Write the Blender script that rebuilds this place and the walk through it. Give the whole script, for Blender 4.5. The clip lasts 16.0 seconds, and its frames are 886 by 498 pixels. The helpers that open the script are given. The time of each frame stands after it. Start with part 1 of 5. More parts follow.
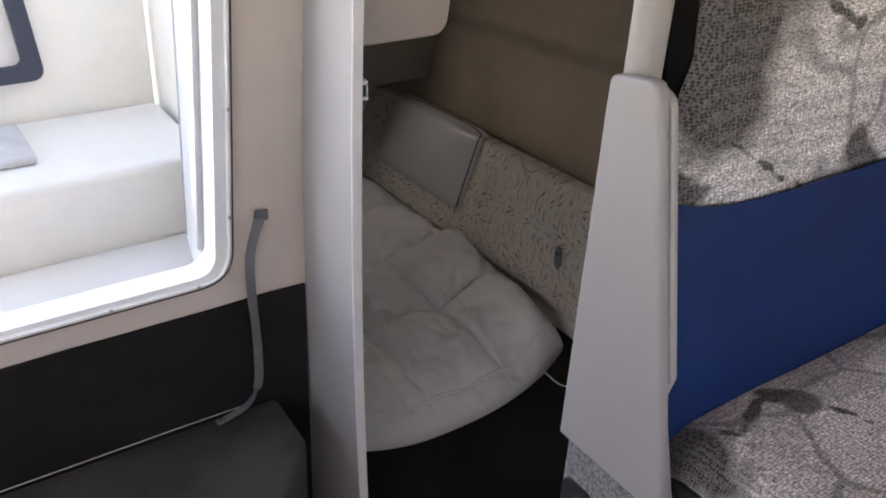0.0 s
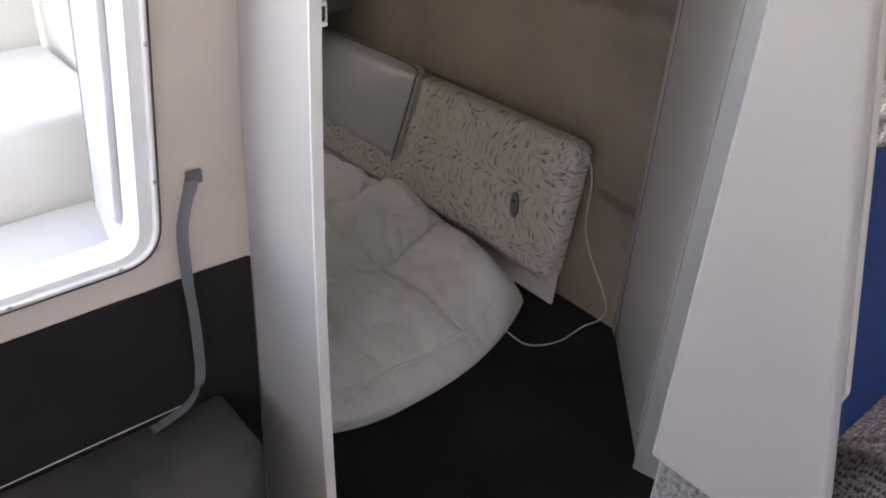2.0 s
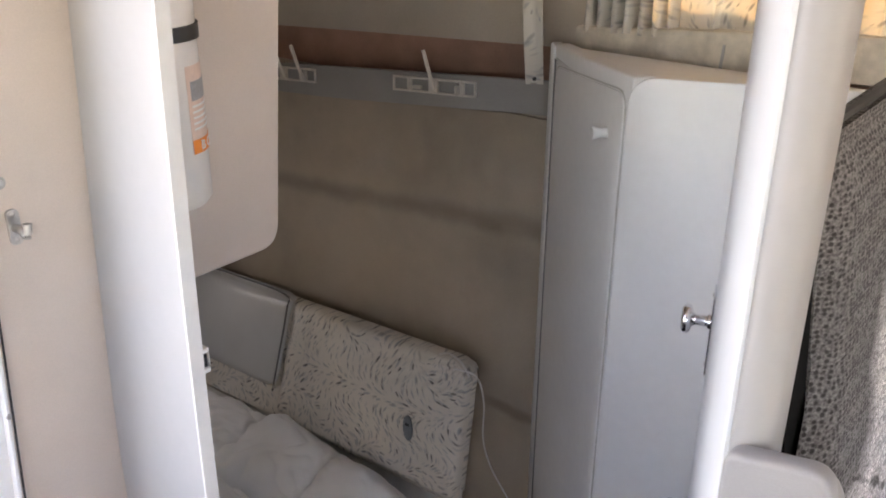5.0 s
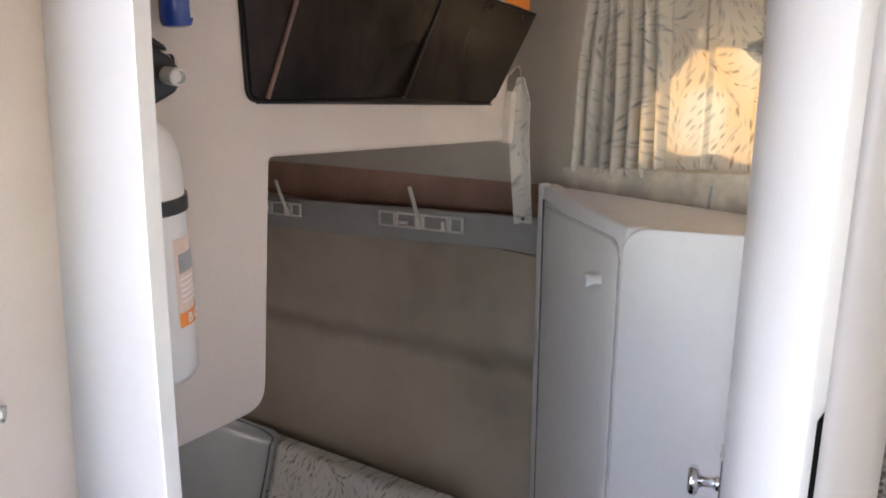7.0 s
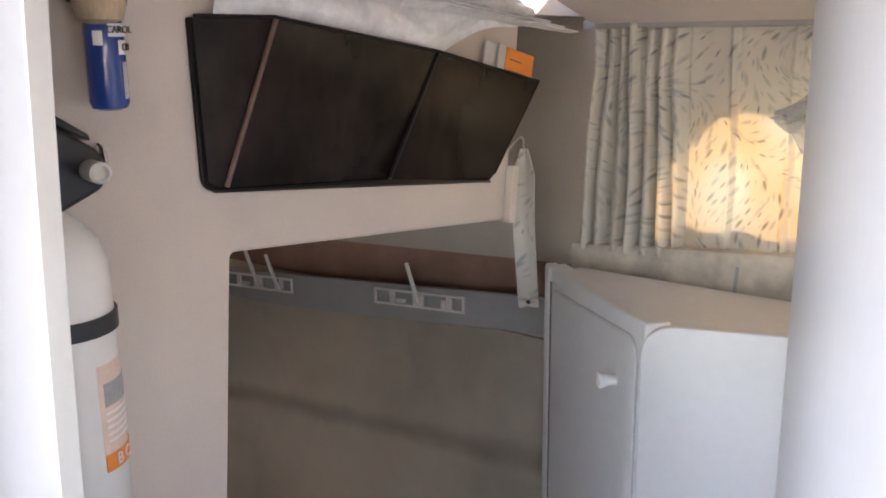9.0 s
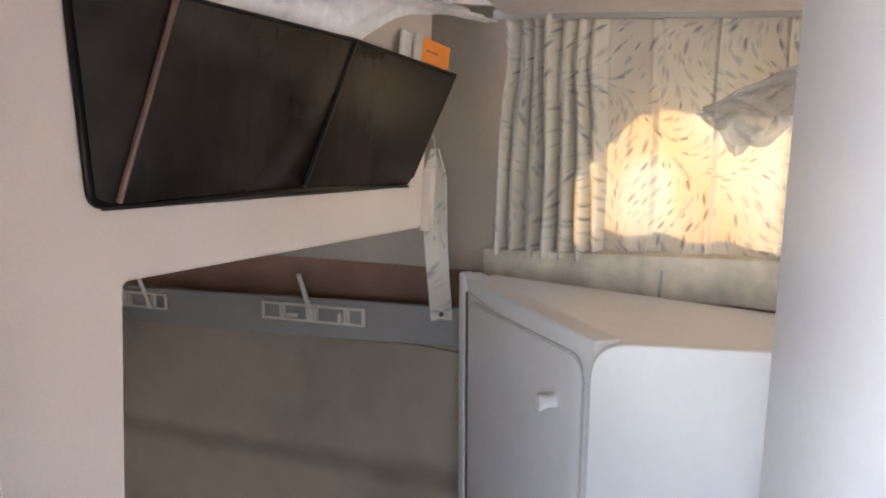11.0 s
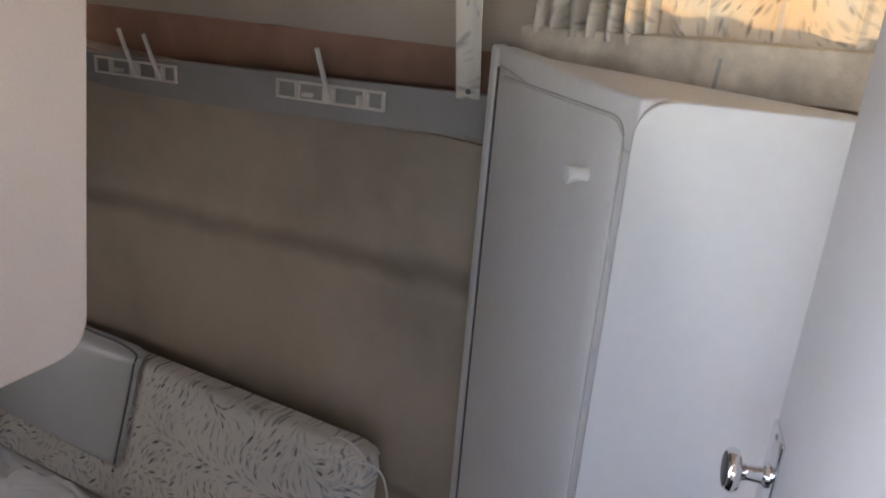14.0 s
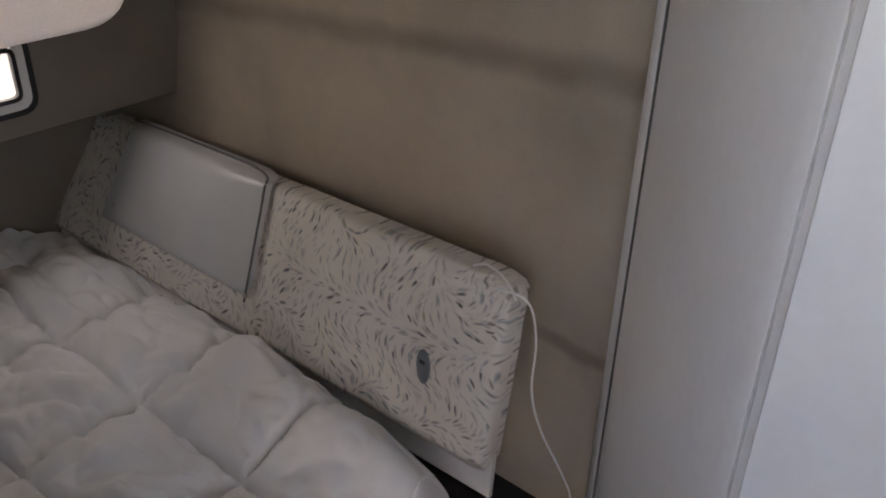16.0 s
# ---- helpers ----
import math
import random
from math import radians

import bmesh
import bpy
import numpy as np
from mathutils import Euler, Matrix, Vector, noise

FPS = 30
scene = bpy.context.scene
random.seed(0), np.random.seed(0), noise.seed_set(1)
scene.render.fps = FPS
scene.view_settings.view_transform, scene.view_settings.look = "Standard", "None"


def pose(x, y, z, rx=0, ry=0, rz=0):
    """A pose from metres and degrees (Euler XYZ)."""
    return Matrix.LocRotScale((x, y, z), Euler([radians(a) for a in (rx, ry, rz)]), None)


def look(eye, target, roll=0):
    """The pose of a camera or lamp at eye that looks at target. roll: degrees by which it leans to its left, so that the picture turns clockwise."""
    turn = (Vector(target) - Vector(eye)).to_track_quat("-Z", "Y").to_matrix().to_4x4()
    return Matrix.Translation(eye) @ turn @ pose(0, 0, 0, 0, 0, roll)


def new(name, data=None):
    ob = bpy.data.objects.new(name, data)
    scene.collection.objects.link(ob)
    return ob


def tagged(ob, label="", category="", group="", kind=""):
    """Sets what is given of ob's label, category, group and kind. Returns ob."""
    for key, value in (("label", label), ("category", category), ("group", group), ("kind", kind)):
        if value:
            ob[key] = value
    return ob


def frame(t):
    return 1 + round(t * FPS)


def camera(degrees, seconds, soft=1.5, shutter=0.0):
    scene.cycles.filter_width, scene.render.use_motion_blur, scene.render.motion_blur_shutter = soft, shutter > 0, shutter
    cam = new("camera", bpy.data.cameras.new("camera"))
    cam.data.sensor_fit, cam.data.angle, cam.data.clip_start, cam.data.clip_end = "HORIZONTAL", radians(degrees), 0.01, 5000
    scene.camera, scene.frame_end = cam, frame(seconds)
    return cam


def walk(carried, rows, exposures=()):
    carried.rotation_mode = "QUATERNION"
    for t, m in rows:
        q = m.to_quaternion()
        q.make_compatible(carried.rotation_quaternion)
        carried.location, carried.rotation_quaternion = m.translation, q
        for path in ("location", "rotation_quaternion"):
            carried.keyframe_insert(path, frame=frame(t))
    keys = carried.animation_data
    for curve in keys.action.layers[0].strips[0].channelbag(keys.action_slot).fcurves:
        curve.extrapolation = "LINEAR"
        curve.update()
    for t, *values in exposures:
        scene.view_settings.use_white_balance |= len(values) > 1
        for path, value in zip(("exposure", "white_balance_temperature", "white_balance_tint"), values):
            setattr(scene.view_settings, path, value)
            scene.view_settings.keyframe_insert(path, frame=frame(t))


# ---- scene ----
cam = camera(52.7, 16.0, soft=1.9)

PATH = [
    (0, (0.086, -0.129, 1.476), (1.09, 1.29, 0.487), 3.0),
    (0.5, (0.112, -0.052, 1.418), (1.133, 1.325, 0.388), 2.6),
    (1, (0.126, 0.023, 1.381), (1.186, 1.34, 0.313), 3.2),
    (1.5, (0.135, 0.077, 1.368), (1.232, 1.341, 0.274), 4.1),
    (2, (0.136, 0.112, 1.368), (1.272, 1.348, 0.281), 3.9),
    (2.5, (0.147, 0.142, 1.375), (1.324, 1.365, 0.317), 3.3),
    (3, (0.154, 0.175, 1.394), (1.381, 1.394, 0.39), 2.6),
    (3.5, (0.153, 0.179, 1.425), (1.426, 1.38, 0.456), 2.1),
    (4, (0.162, 0.19, 1.454), (1.476, 1.376, 0.523), 1.9),
    (4.5, (0.177, 0.212, 1.496), (1.546, 1.386, 0.632), 1.0),
    (5, (0.201, 0.234, 1.527), (1.639, 1.369, 0.724), 0.2),
    (7.5, (0.256, 0.287, 1.583), (1.783, 1.468, 1.063), -0.4),
    (8, (0.302, 0.297, 1.59), (1.816, 1.513, 1.113), -0.6),
    (10.5, (0.433, 0.483, 1.581), (2.09, 1.506, 1.122), -0.5),
    (11, (0.444, 0.503, 1.579), (2.155, 1.425, 1.107), -0.1),
    (11.5, (0.459, 0.507, 1.574), (2.212, 1.354, 1.113), 0.4),
    (12, (0.469, 0.511, 1.58), (2.227, 1.341, 1.112), 0.4),
    (12.5, (0.483, 0.513, 1.551), (2.201, 1.371, 0.992), 1.4),
    (13, (0.487, 0.51, 1.516), (2.185, 1.351, 0.877), 1.8),
    (13.5, (0.498, 0.527, 1.48), (2.154, 1.415, 0.794), 4.0),
    (14, (0.525, 0.535, 1.431), (2.125, 1.448, 0.65), 4.6),
    (14.5, (0.552, 0.556, 1.385), (2.118, 1.469, 0.541), 4.7),
    (15, (0.592, 0.556, 1.342), (2.06, 1.541, 0.406), 3.9),
    (15.5, (0.62, 0.566, 1.286), (1.999, 1.658, 0.335), 1.4),
    (16, (0.658, 0.613, 1.198), (1.979, 1.731, 0.195), 1.7),
]
walk(cam, [(t, look(eye, target, roll)) for t, eye, target, roll in PATH], [(0, 3.0, 7900, 22), (1.5, 3.22, 8000, 22), (2.5, 3.55, 7900, 22), (3.5, 3.63, 7800, 22), (5, 3.6, 7600, 22), (8, 3.6, 6950, 22), (11, 3.86, 6850, 22), (12, 3.83, 6900, 22), (13, 3.70, 7100, 22), (14, 3.55, 7100, 22), (14.8, 3.56, 7300, 22), (16, 3.82, 7550, 22)])

# ---- light ----
SUN_DIR = Vector((-0.80, 0.28, -0.53)).normalized()
world = bpy.data.worlds.new("world")
scene.world = world
world.use_nodes = True
wn = world.node_tree.nodes
sky = wn.new("ShaderNodeTexSky")
sky.sky_type, sky.sun_disc = "NISHITA", False
sky.sun_elevation = math.asin(-SUN_DIR.z)
sky.sun_rotation = math.atan2(-SUN_DIR.x, -SUN_DIR.y)
world.node_tree.links.new(sky.outputs[0], wn["Background"].inputs[0])
wn["Background"].inputs[1].default_value = 0.15

sun = new("sun", bpy.data.lights.new("sun", "SUN"))
sun.data.energy, sun.data.angle, sun.data.color = 5.0, radians(0.5), (1.0, 0.95, 0.88)
sun.rotation_mode = "QUATERNION"
sun.rotation_quaternion = SUN_DIR.to_track_quat("-Z", "Y")


def opening_light(name, eye, target, sx, sy, watts, colour):
    ob = new(name, bpy.data.lights.new(name, "AREA"))
    ob.data.shape, ob.data.size, ob.data.size_y, ob.data.energy, ob.data.color = "RECTANGLE", sx, sy, watts, colour
    ob.matrix_world = look(eye, target)


# windscreen and port lamps are added in openings assumed out of view
opening_light("assumed_windscreen_daylight", (0.1, -1.66, 1.55), (0.15, 1.0, 1.2), 2.4, 0.38, 0.10, (0.93, 0.96, 1.0))
opening_light("assumed_port_daylight", (-1.38, -0.05, 1.55), (1.0, 0.3, 1.0), 2.0, 0.38, 0.43, (0.93, 0.96, 1.0))
opening_light("porthole_daylight", (1.330, 2.342, 0.591), (1.30, 1.2, 0.25), 0.10, 0.085, 0.046, (0.95, 0.97, 1.0))
opening_light("companionway_daylight", (0.2, 1.16, 1.3), (0.3, 0.0, 1.1), 0.68, 1.1, 0.33, (0.97, 0.98, 1.0))


# ---- materials ----
def node(nt, kind, **values):
    n = nt.nodes.new(kind)
    for key, value in values.items():
        n.inputs[key].default_value = value
    return n


def surface(name, colour, rough=0.6, grain=200.0, fine=0.12, stains=3.0, dirt=0.15, bump=0.1, metal=0.0, stretch=(1, 1, 1), coat=0.0, sheen=0.0):
    """A plain surface with a fine grain, broad stains and relief. Scales are per metre."""
    m = bpy.data.materials.new(name)
    m.use_nodes = True
    nt = m.node_tree
    link = nt.links.new
    b = nt.nodes["Principled BSDF"]
    tc = nt.nodes.new("ShaderNodeTexCoord")
    mp = nt.nodes.new("ShaderNodeMapping")
    mp.inputs["Scale"].default_value = stretch
    link(tc.outputs["Object"], mp.inputs["Vector"])
    n1 = node(nt, "ShaderNodeTexNoise", Scale=grain, Detail=3.0, Roughness=0.6)
    n2 = node(nt, "ShaderNodeTexNoise", Scale=stains, Detail=4.0, Roughness=0.55)
    link(mp.outputs[0], n1.inputs["Vector"])
    link(tc.outputs["Object"], n2.inputs["Vector"])
    f1 = node(nt, "ShaderNodeMapRange", **{"From Min": 0.3, "From Max": 0.7, "To Min": 1 - fine, "To Max": 1 + fine})
    f2 = node(nt, "ShaderNodeMapRange", **{"From Min": 0.35, "From Max": 0.65, "To Min": 1 - dirt, "To Max": 1 + dirt * 0.5})
    link(n1.outputs[0], f1.inputs[0])
    link(n2.outputs[0], f2.inputs[0])
    mul = nt.nodes.new("ShaderNodeMath")
    mul.operation = "MULTIPLY"
    link(f1.outputs[0], mul.inputs[0])
    link(f2.outputs[0], mul.inputs[1])
    sc = nt.nodes.new("ShaderNodeVectorMath")
    sc.operation = "SCALE"
    sc.inputs[0].default_value = colour
    link(mul.outputs[0], sc.inputs["Scale"])
    link(sc.outputs[0], b.inputs["Base Color"])
    b.inputs["Roughness"].default_value, b.inputs["Metallic"].default_value = rough, metal
    b.inputs["Coat Weight"].default_value, b.inputs["Sheen Weight"].default_value = coat, sheen
    if bump:
        bp = node(nt, "ShaderNodeBump", Strength=bump, Distance=0.002)
        link(n1.outputs[0], bp.inputs["Height"])
        link(bp.outputs[0], b.inputs["Normal"])
    return m


def printed(name, base, ink, axes=(1, 2), cell=70.0, size=(0.0105, 0.0024), keep=0.62, swirl=5.0, rough=0.85, glow=None, ink2=None):
    """Ivory cloth with short brush strokes that follow a swirling flow."""
    m = surface(name, base, rough, 900, 0.06, 4.0, 0.10, 0.25, sheen=0.1)
    nt = m.node_tree
    link = nt.links.new
    b = nt.nodes["Principled BSDF"]
    plain = b.inputs["Base Color"].links[0].from_socket
    tc = nt.nodes.new("ShaderNodeTexCoord")
    sp = nt.nodes.new("ShaderNodeSeparateXYZ")
    link(tc.outputs["Object"], sp.inputs[0])
    cb = nt.nodes.new("ShaderNodeCombineXYZ")
    link(sp.outputs[axes[0]], cb.inputs[0])
    link(sp.outputs[axes[1]], cb.inputs[1])
    total = plain
    for layer, (colour, offset) in enumerate(((ink2 or ink, 0.0), (ink2 or ink, 3.37), (ink, 7.31))):
        sh = nt.nodes.new("ShaderNodeVectorMath")
        sh.operation = "ADD"
        sh.inputs[1].default_value = (offset, offset * 0.7, 0)
        link(cb.outputs[0], sh.inputs[0])
        vo = node(nt, "ShaderNodeTexVoronoi", Scale=cell, Randomness=0.9)
        vo.voronoi_dimensions = "2D"
        link(sh.outputs[0], vo.inputs["Vector"])
        lo = nt.nodes.new("ShaderNodeVectorMath")
        lo.operation = "SUBTRACT"
        link(sh.outputs[0], lo.inputs[0])
        link(vo.outputs["Position"], lo.inputs[1])
        fl = node(nt, "ShaderNodeTexNoise", Scale=swirl, Detail=0.0)
        home = nt.nodes.new("ShaderNodeVectorMath")
        home.operation = "SUBTRACT"
        home.inputs[1].default_value = (offset, offset * 0.7, 0)
        link(vo.outputs["Position"], home.inputs[0])
        link(home.outputs[0], fl.inputs["Vector"])
        crowd = node(nt, "ShaderNodeTexNoise", Scale=swirl * 1.7, Detail=1.0)
        link(vo.outputs["Position"], crowd.inputs["Vector"])
        kept = node(nt, "ShaderNodeMapRange", **{"From Min": 0.38, "From Max": 0.62, "To Min": keep * 0.45, "To Max": keep * 1.25})
        link(crowd.outputs[0], kept.inputs[0])
        an = node(nt, "ShaderNodeMapRange", **{"From Min": 0.25, "From Max": 0.75, "To Min": -2.2, "To Max": 2.6})
        link(fl.outputs[0], an.inputs[0])
        ro = nt.nodes.new("ShaderNodeVectorRotate")
        ro.rotation_type = "Z_AXIS"
        link(lo.outputs[0], ro.inputs["Vector"])
        link(an.outputs[0], ro.inputs["Angle"])
        dv = nt.nodes.new("ShaderNodeVectorMath")
        dv.operation = "DIVIDE"
        dv.inputs[1].default_value = (size[0], size[1], 1)
        link(ro.outputs[0], dv.inputs[0])
        ln = nt.nodes.new("ShaderNodeVectorMath")
        ln.operation = "LENGTH"
        link(dv.outputs[0], ln.inputs[0])
        rn = nt.nodes.new("ShaderNodeSeparateColor")
        link(vo.outputs["Color"], rn.inputs[0])
        vary = node(nt, "ShaderNodeMapRange", **{"From Min": 0.0, "From Max": 1.0, "To Min": 0.45, "To Max": 1.25})
        link(rn.outputs[2], vary.inputs[0])
        grow = nt.nodes.new("ShaderNodeMath")
        grow.operation = "DIVIDE"
        link(ln.outputs["Value"], grow.inputs[0])
        link(vary.outputs[0], grow.inputs[1])
        inside = node(nt, "ShaderNodeMapRange", **{"From Min": 1.25, "From Max": 0.25, "To Min": 0.0, "To Max": 0.95})
        inside.interpolation_type = "SMOOTHSTEP"
        link(grow.outputs[0], inside.inputs[0])
        th = nt.nodes.new("ShaderNodeMath")
        th.operation = "LESS_THAN"
        link(kept.outputs[0], th.inputs[1])
        link(rn.outputs[0], th.inputs[0])
        f = nt.nodes.new("ShaderNodeMath")
        f.operation = "MULTIPLY"
        link(inside.outputs[0], f.inputs[0])
        link(th.outputs[0], f.inputs[1])
        press = node(nt, "ShaderNodeMapRange", **{"From Min": 0.0, "From Max": 1.0, "To Min": 0.25, "To Max": 1.0})
        link(rn.outputs[1], press.inputs[0])
        f2 = nt.nodes.new("ShaderNodeMath")
        f2.operation = "MULTIPLY"
        link(f.outputs[0], f2.inputs[0])
        link(press.outputs[0], f2.inputs[1])
        mx = nt.nodes.new("ShaderNodeMix")
        mx.data_type = "RGBA"
        link(f2.outputs[0], mx.inputs["Factor"])
        link(total, mx.inputs[6])
        mx.inputs[7].default_value = (*colour, 1)
        total = mx.outputs[2]
    link(total, b.inputs["Base Color"])
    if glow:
        # warm and pale blotches in the translucent tint suggest uneven sunlight
        glow_noise = node(nt, "ShaderNodeTexNoise", Scale=11.0, Detail=3.0, Roughness=0.6)
        link(tc.outputs["Object"], glow_noise.inputs["Vector"])
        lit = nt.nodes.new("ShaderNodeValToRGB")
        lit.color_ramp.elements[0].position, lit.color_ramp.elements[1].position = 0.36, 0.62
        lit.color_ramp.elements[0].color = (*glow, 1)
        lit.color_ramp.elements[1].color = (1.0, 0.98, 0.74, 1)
        link(glow_noise.outputs[0], lit.inputs[0])
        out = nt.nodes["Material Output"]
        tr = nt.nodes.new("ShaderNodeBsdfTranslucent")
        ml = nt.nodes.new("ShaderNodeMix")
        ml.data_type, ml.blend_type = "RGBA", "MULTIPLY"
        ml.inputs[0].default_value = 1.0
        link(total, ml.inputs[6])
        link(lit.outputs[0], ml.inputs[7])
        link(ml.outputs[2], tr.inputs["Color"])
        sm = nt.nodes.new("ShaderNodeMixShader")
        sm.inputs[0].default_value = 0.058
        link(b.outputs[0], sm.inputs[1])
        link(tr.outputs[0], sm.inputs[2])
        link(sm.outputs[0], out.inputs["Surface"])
    return m


LEAVES = (((0.688, 0.323, 1.298), (0.673, 0.314, 1.242), 0.0675), ((0.611, 0.321, 1.286), (0.601, 0.316, 1.253), 0.0360), ((0.607, 0.305, 1.188), (0.648, 0.299, 1.154), 0.0165), ((0.749, 0.313, 1.239), (0.695, 0.308, 1.208), 0.0054), ((0.697, 0.305, 1.192), (0.792, 0.295, 1.13), 0.0061), ((0.814, 0.322, 1.291), (0.86, 0.319, 1.274), 0.0068), ((0.875, 0.299, 1.151), (0.896, 0.295, 1.13), 0.0270), ((0.727, 0.243, 0.956), (0.748, 0.214, 0.956), 0.0150), ((0.725, 0.241, 0.956), (0.67, 0.215, 0.956), 0.0081), ((0.758, 0.205, 0.956), (0.778, 0.165, 0.956), 0.0047), ((0.699, 0.272, 0.988), (0.871, 0.223, 0.956), 0.0041), ((0.609, 0.244, 0.956), (0.587, 0.196, 0.956), 0.0420), ((0.641, 0.269, 0.972), (0.66, 0.217, 0.956), 0.0068), ((0.60, 0.33, 1.36), (0.80, 0.335, 1.40), 0.1125))


def upholstery(name):
    """Grey woven seat cloth with dark leaf shapes and thin lines in a coarse weave."""
    m = surface(name, (0.66, 0.615, 0.61), 0.9, 260, 0.8, 9.0, 0.2, 0.8, stretch=(1, 2.5, 2.5), sheen=0.05)
    nt = m.node_tree
    link = nt.links.new
    b = nt.nodes["Principled BSDF"]
    plain = b.inputs["Base Color"].links[0].from_socket
    tc = nt.nodes.new("ShaderNodeTexCoord")
    w = node(nt, "ShaderNodeTexNoise", Scale=5.0, Detail=2.0)
    link(tc.outputs["Object"], w.inputs["Vector"])
    ad = nt.nodes.new("ShaderNodeMix")
    ad.data_type, ad.blend_type = "RGBA", "LINEAR_LIGHT"
    ad.inputs[0].default_value = 0.12
    link(tc.outputs["Object"], ad.inputs[6])
    link(w.outputs["Color"], ad.inputs[7])
    gentle = nt.nodes.new("ShaderNodeMix")
    gentle.data_type, gentle.blend_type = "RGBA", "LINEAR_LIGHT"
    gentle.inputs[0].default_value = 0.02
    fine_noise = node(nt, "ShaderNodeTexNoise", Scale=22.0, Detail=3.0)
    link(tc.outputs["Object"], fine_noise.inputs["Vector"])
    link(tc.outputs["Object"], gentle.inputs[6])
    link(fine_noise.outputs["Color"], gentle.inputs[7])
    soft_place = gentle.outputs[2]
    patch = node(nt, "ShaderNodeTexVoronoi", Scale=8.5, Randomness=1.0)
    patch.distance = "MANHATTAN"
    link(ad.outputs[2], patch.inputs["Vector"])
    pf = node(nt, "ShaderNodeMapRange", **{"From Min": 0.42, "From Max": 0.30, "To Min": 0.0, "To Max": 0.55})
    link(patch.outputs["Distance"], pf.inputs[0])
    line = node(nt, "ShaderNodeTexVoronoi", Scale=5.0)
    line.feature = "DISTANCE_TO_EDGE"
    link(ad.outputs[2], line.inputs["Vector"])
    lf = node(nt, "ShaderNodeMapRange", **{"From Min": 0.026, "From Max": 0.010, "To Min": 0.0, "To Max": 0.55})
    link(line.outputs["Distance"], lf.inputs[0])
    thread = nt.nodes.new("ShaderNodeMapping")
    thread.inputs["Scale"].default_value = (0.62, 1.0, 1.0)
    link(tc.outputs["Object"], thread.inputs["Vector"])
    dots = node(nt, "ShaderNodeTexVoronoi", Scale=330.0, Randomness=0.45)
    link(thread.outputs[0], dots.inputs["Vector"])
    df = node(nt, "ShaderNodeMapRange", **{"From Min": 0.60, "From Max": 0.30, "To Min": 0.72, "To Max": 1.0})
    link(dots.outputs["Distance"], df.inputs[0])
    leaf_max = None
    for start, end, reach in LEAVES:
        along = Vector(end) - Vector(start)
        pa = nt.nodes.new("ShaderNodeVectorMath")
        pa.operation = "SUBTRACT"
        link(soft_place, pa.inputs[0])
        pa.inputs[1].default_value = start
        dt = nt.nodes.new("ShaderNodeVectorMath")
        dt.operation = "DOT_PRODUCT"
        link(pa.outputs[0], dt.inputs[0])
        dt.inputs[1].default_value = along / along.length_squared
        cl = nt.nodes.new("ShaderNodeClamp")
        link(dt.outputs["Value"], cl.inputs[0])
        sc = nt.nodes.new("ShaderNodeVectorMath")
        sc.operation = "SCALE"
        sc.inputs[0].default_value = along
        link(cl.outputs[0], sc.inputs["Scale"])
        ds = nt.nodes.new("ShaderNodeVectorMath")
        ds.operation = "DISTANCE"
        link(pa.outputs[0], ds.inputs[0])
        link(sc.outputs[0], ds.inputs[1])
        mr = node(nt, "ShaderNodeMapRange", **{"From Min": reach * 1.15, "From Max": reach * 0.75, "To Min": 0.0, "To Max": 1.0})
        link(ds.outputs["Value"], mr.inputs[0])
        if leaf_max is None:
            leaf_max = mr.outputs[0]
        else:
            mm2 = nt.nodes.new("ShaderNodeMath")
            mm2.operation = "MAXIMUM"
            link(leaf_max, mm2.inputs[0])
            link(mr.outputs[0], mm2.inputs[1])
            leaf_max = mm2.outputs[0]
    mxa = nt.nodes.new("ShaderNodeMath")
    mxa.operation = "MAXIMUM"
    link(leaf_max, mxa.inputs[0])
    link(pf.outputs[0], mxa.inputs[1])
    mxm = nt.nodes.new("ShaderNodeMath")
    mxm.operation = "MAXIMUM"
    link(mxa.outputs[0], mxm.inputs[0])
    link(lf.outputs[0], mxm.inputs[1])
    mm = nt.nodes.new("ShaderNodeMath")
    mm.operation = "MULTIPLY"
    link(mxm.outputs[0], mm.inputs[0])
    link(df.outputs[0], mm.inputs[1])
    mx = nt.nodes.new("ShaderNodeMix")
    mx.data_type = "RGBA"
    link(mm.outputs[0], mx.inputs["Factor"])
    weave = node(nt, "ShaderNodeMapRange", **{"From Min": 0.15, "From Max": 0.65, "To Min": 1.22, "To Max": 0.62})
    link(dots.outputs["Distance"], weave.inputs[0])
    woven = nt.nodes.new("ShaderNodeVectorMath")
    woven.operation = "SCALE"
    link(plain, woven.inputs[0])
    link(weave.outputs[0], woven.inputs["Scale"])
    link(woven.outputs[0], mx.inputs[6])
    mx.inputs[7].default_value = (0.022, 0.017, 0.016, 1)
    link(mx.outputs[2], b.inputs["Base Color"])
    return m


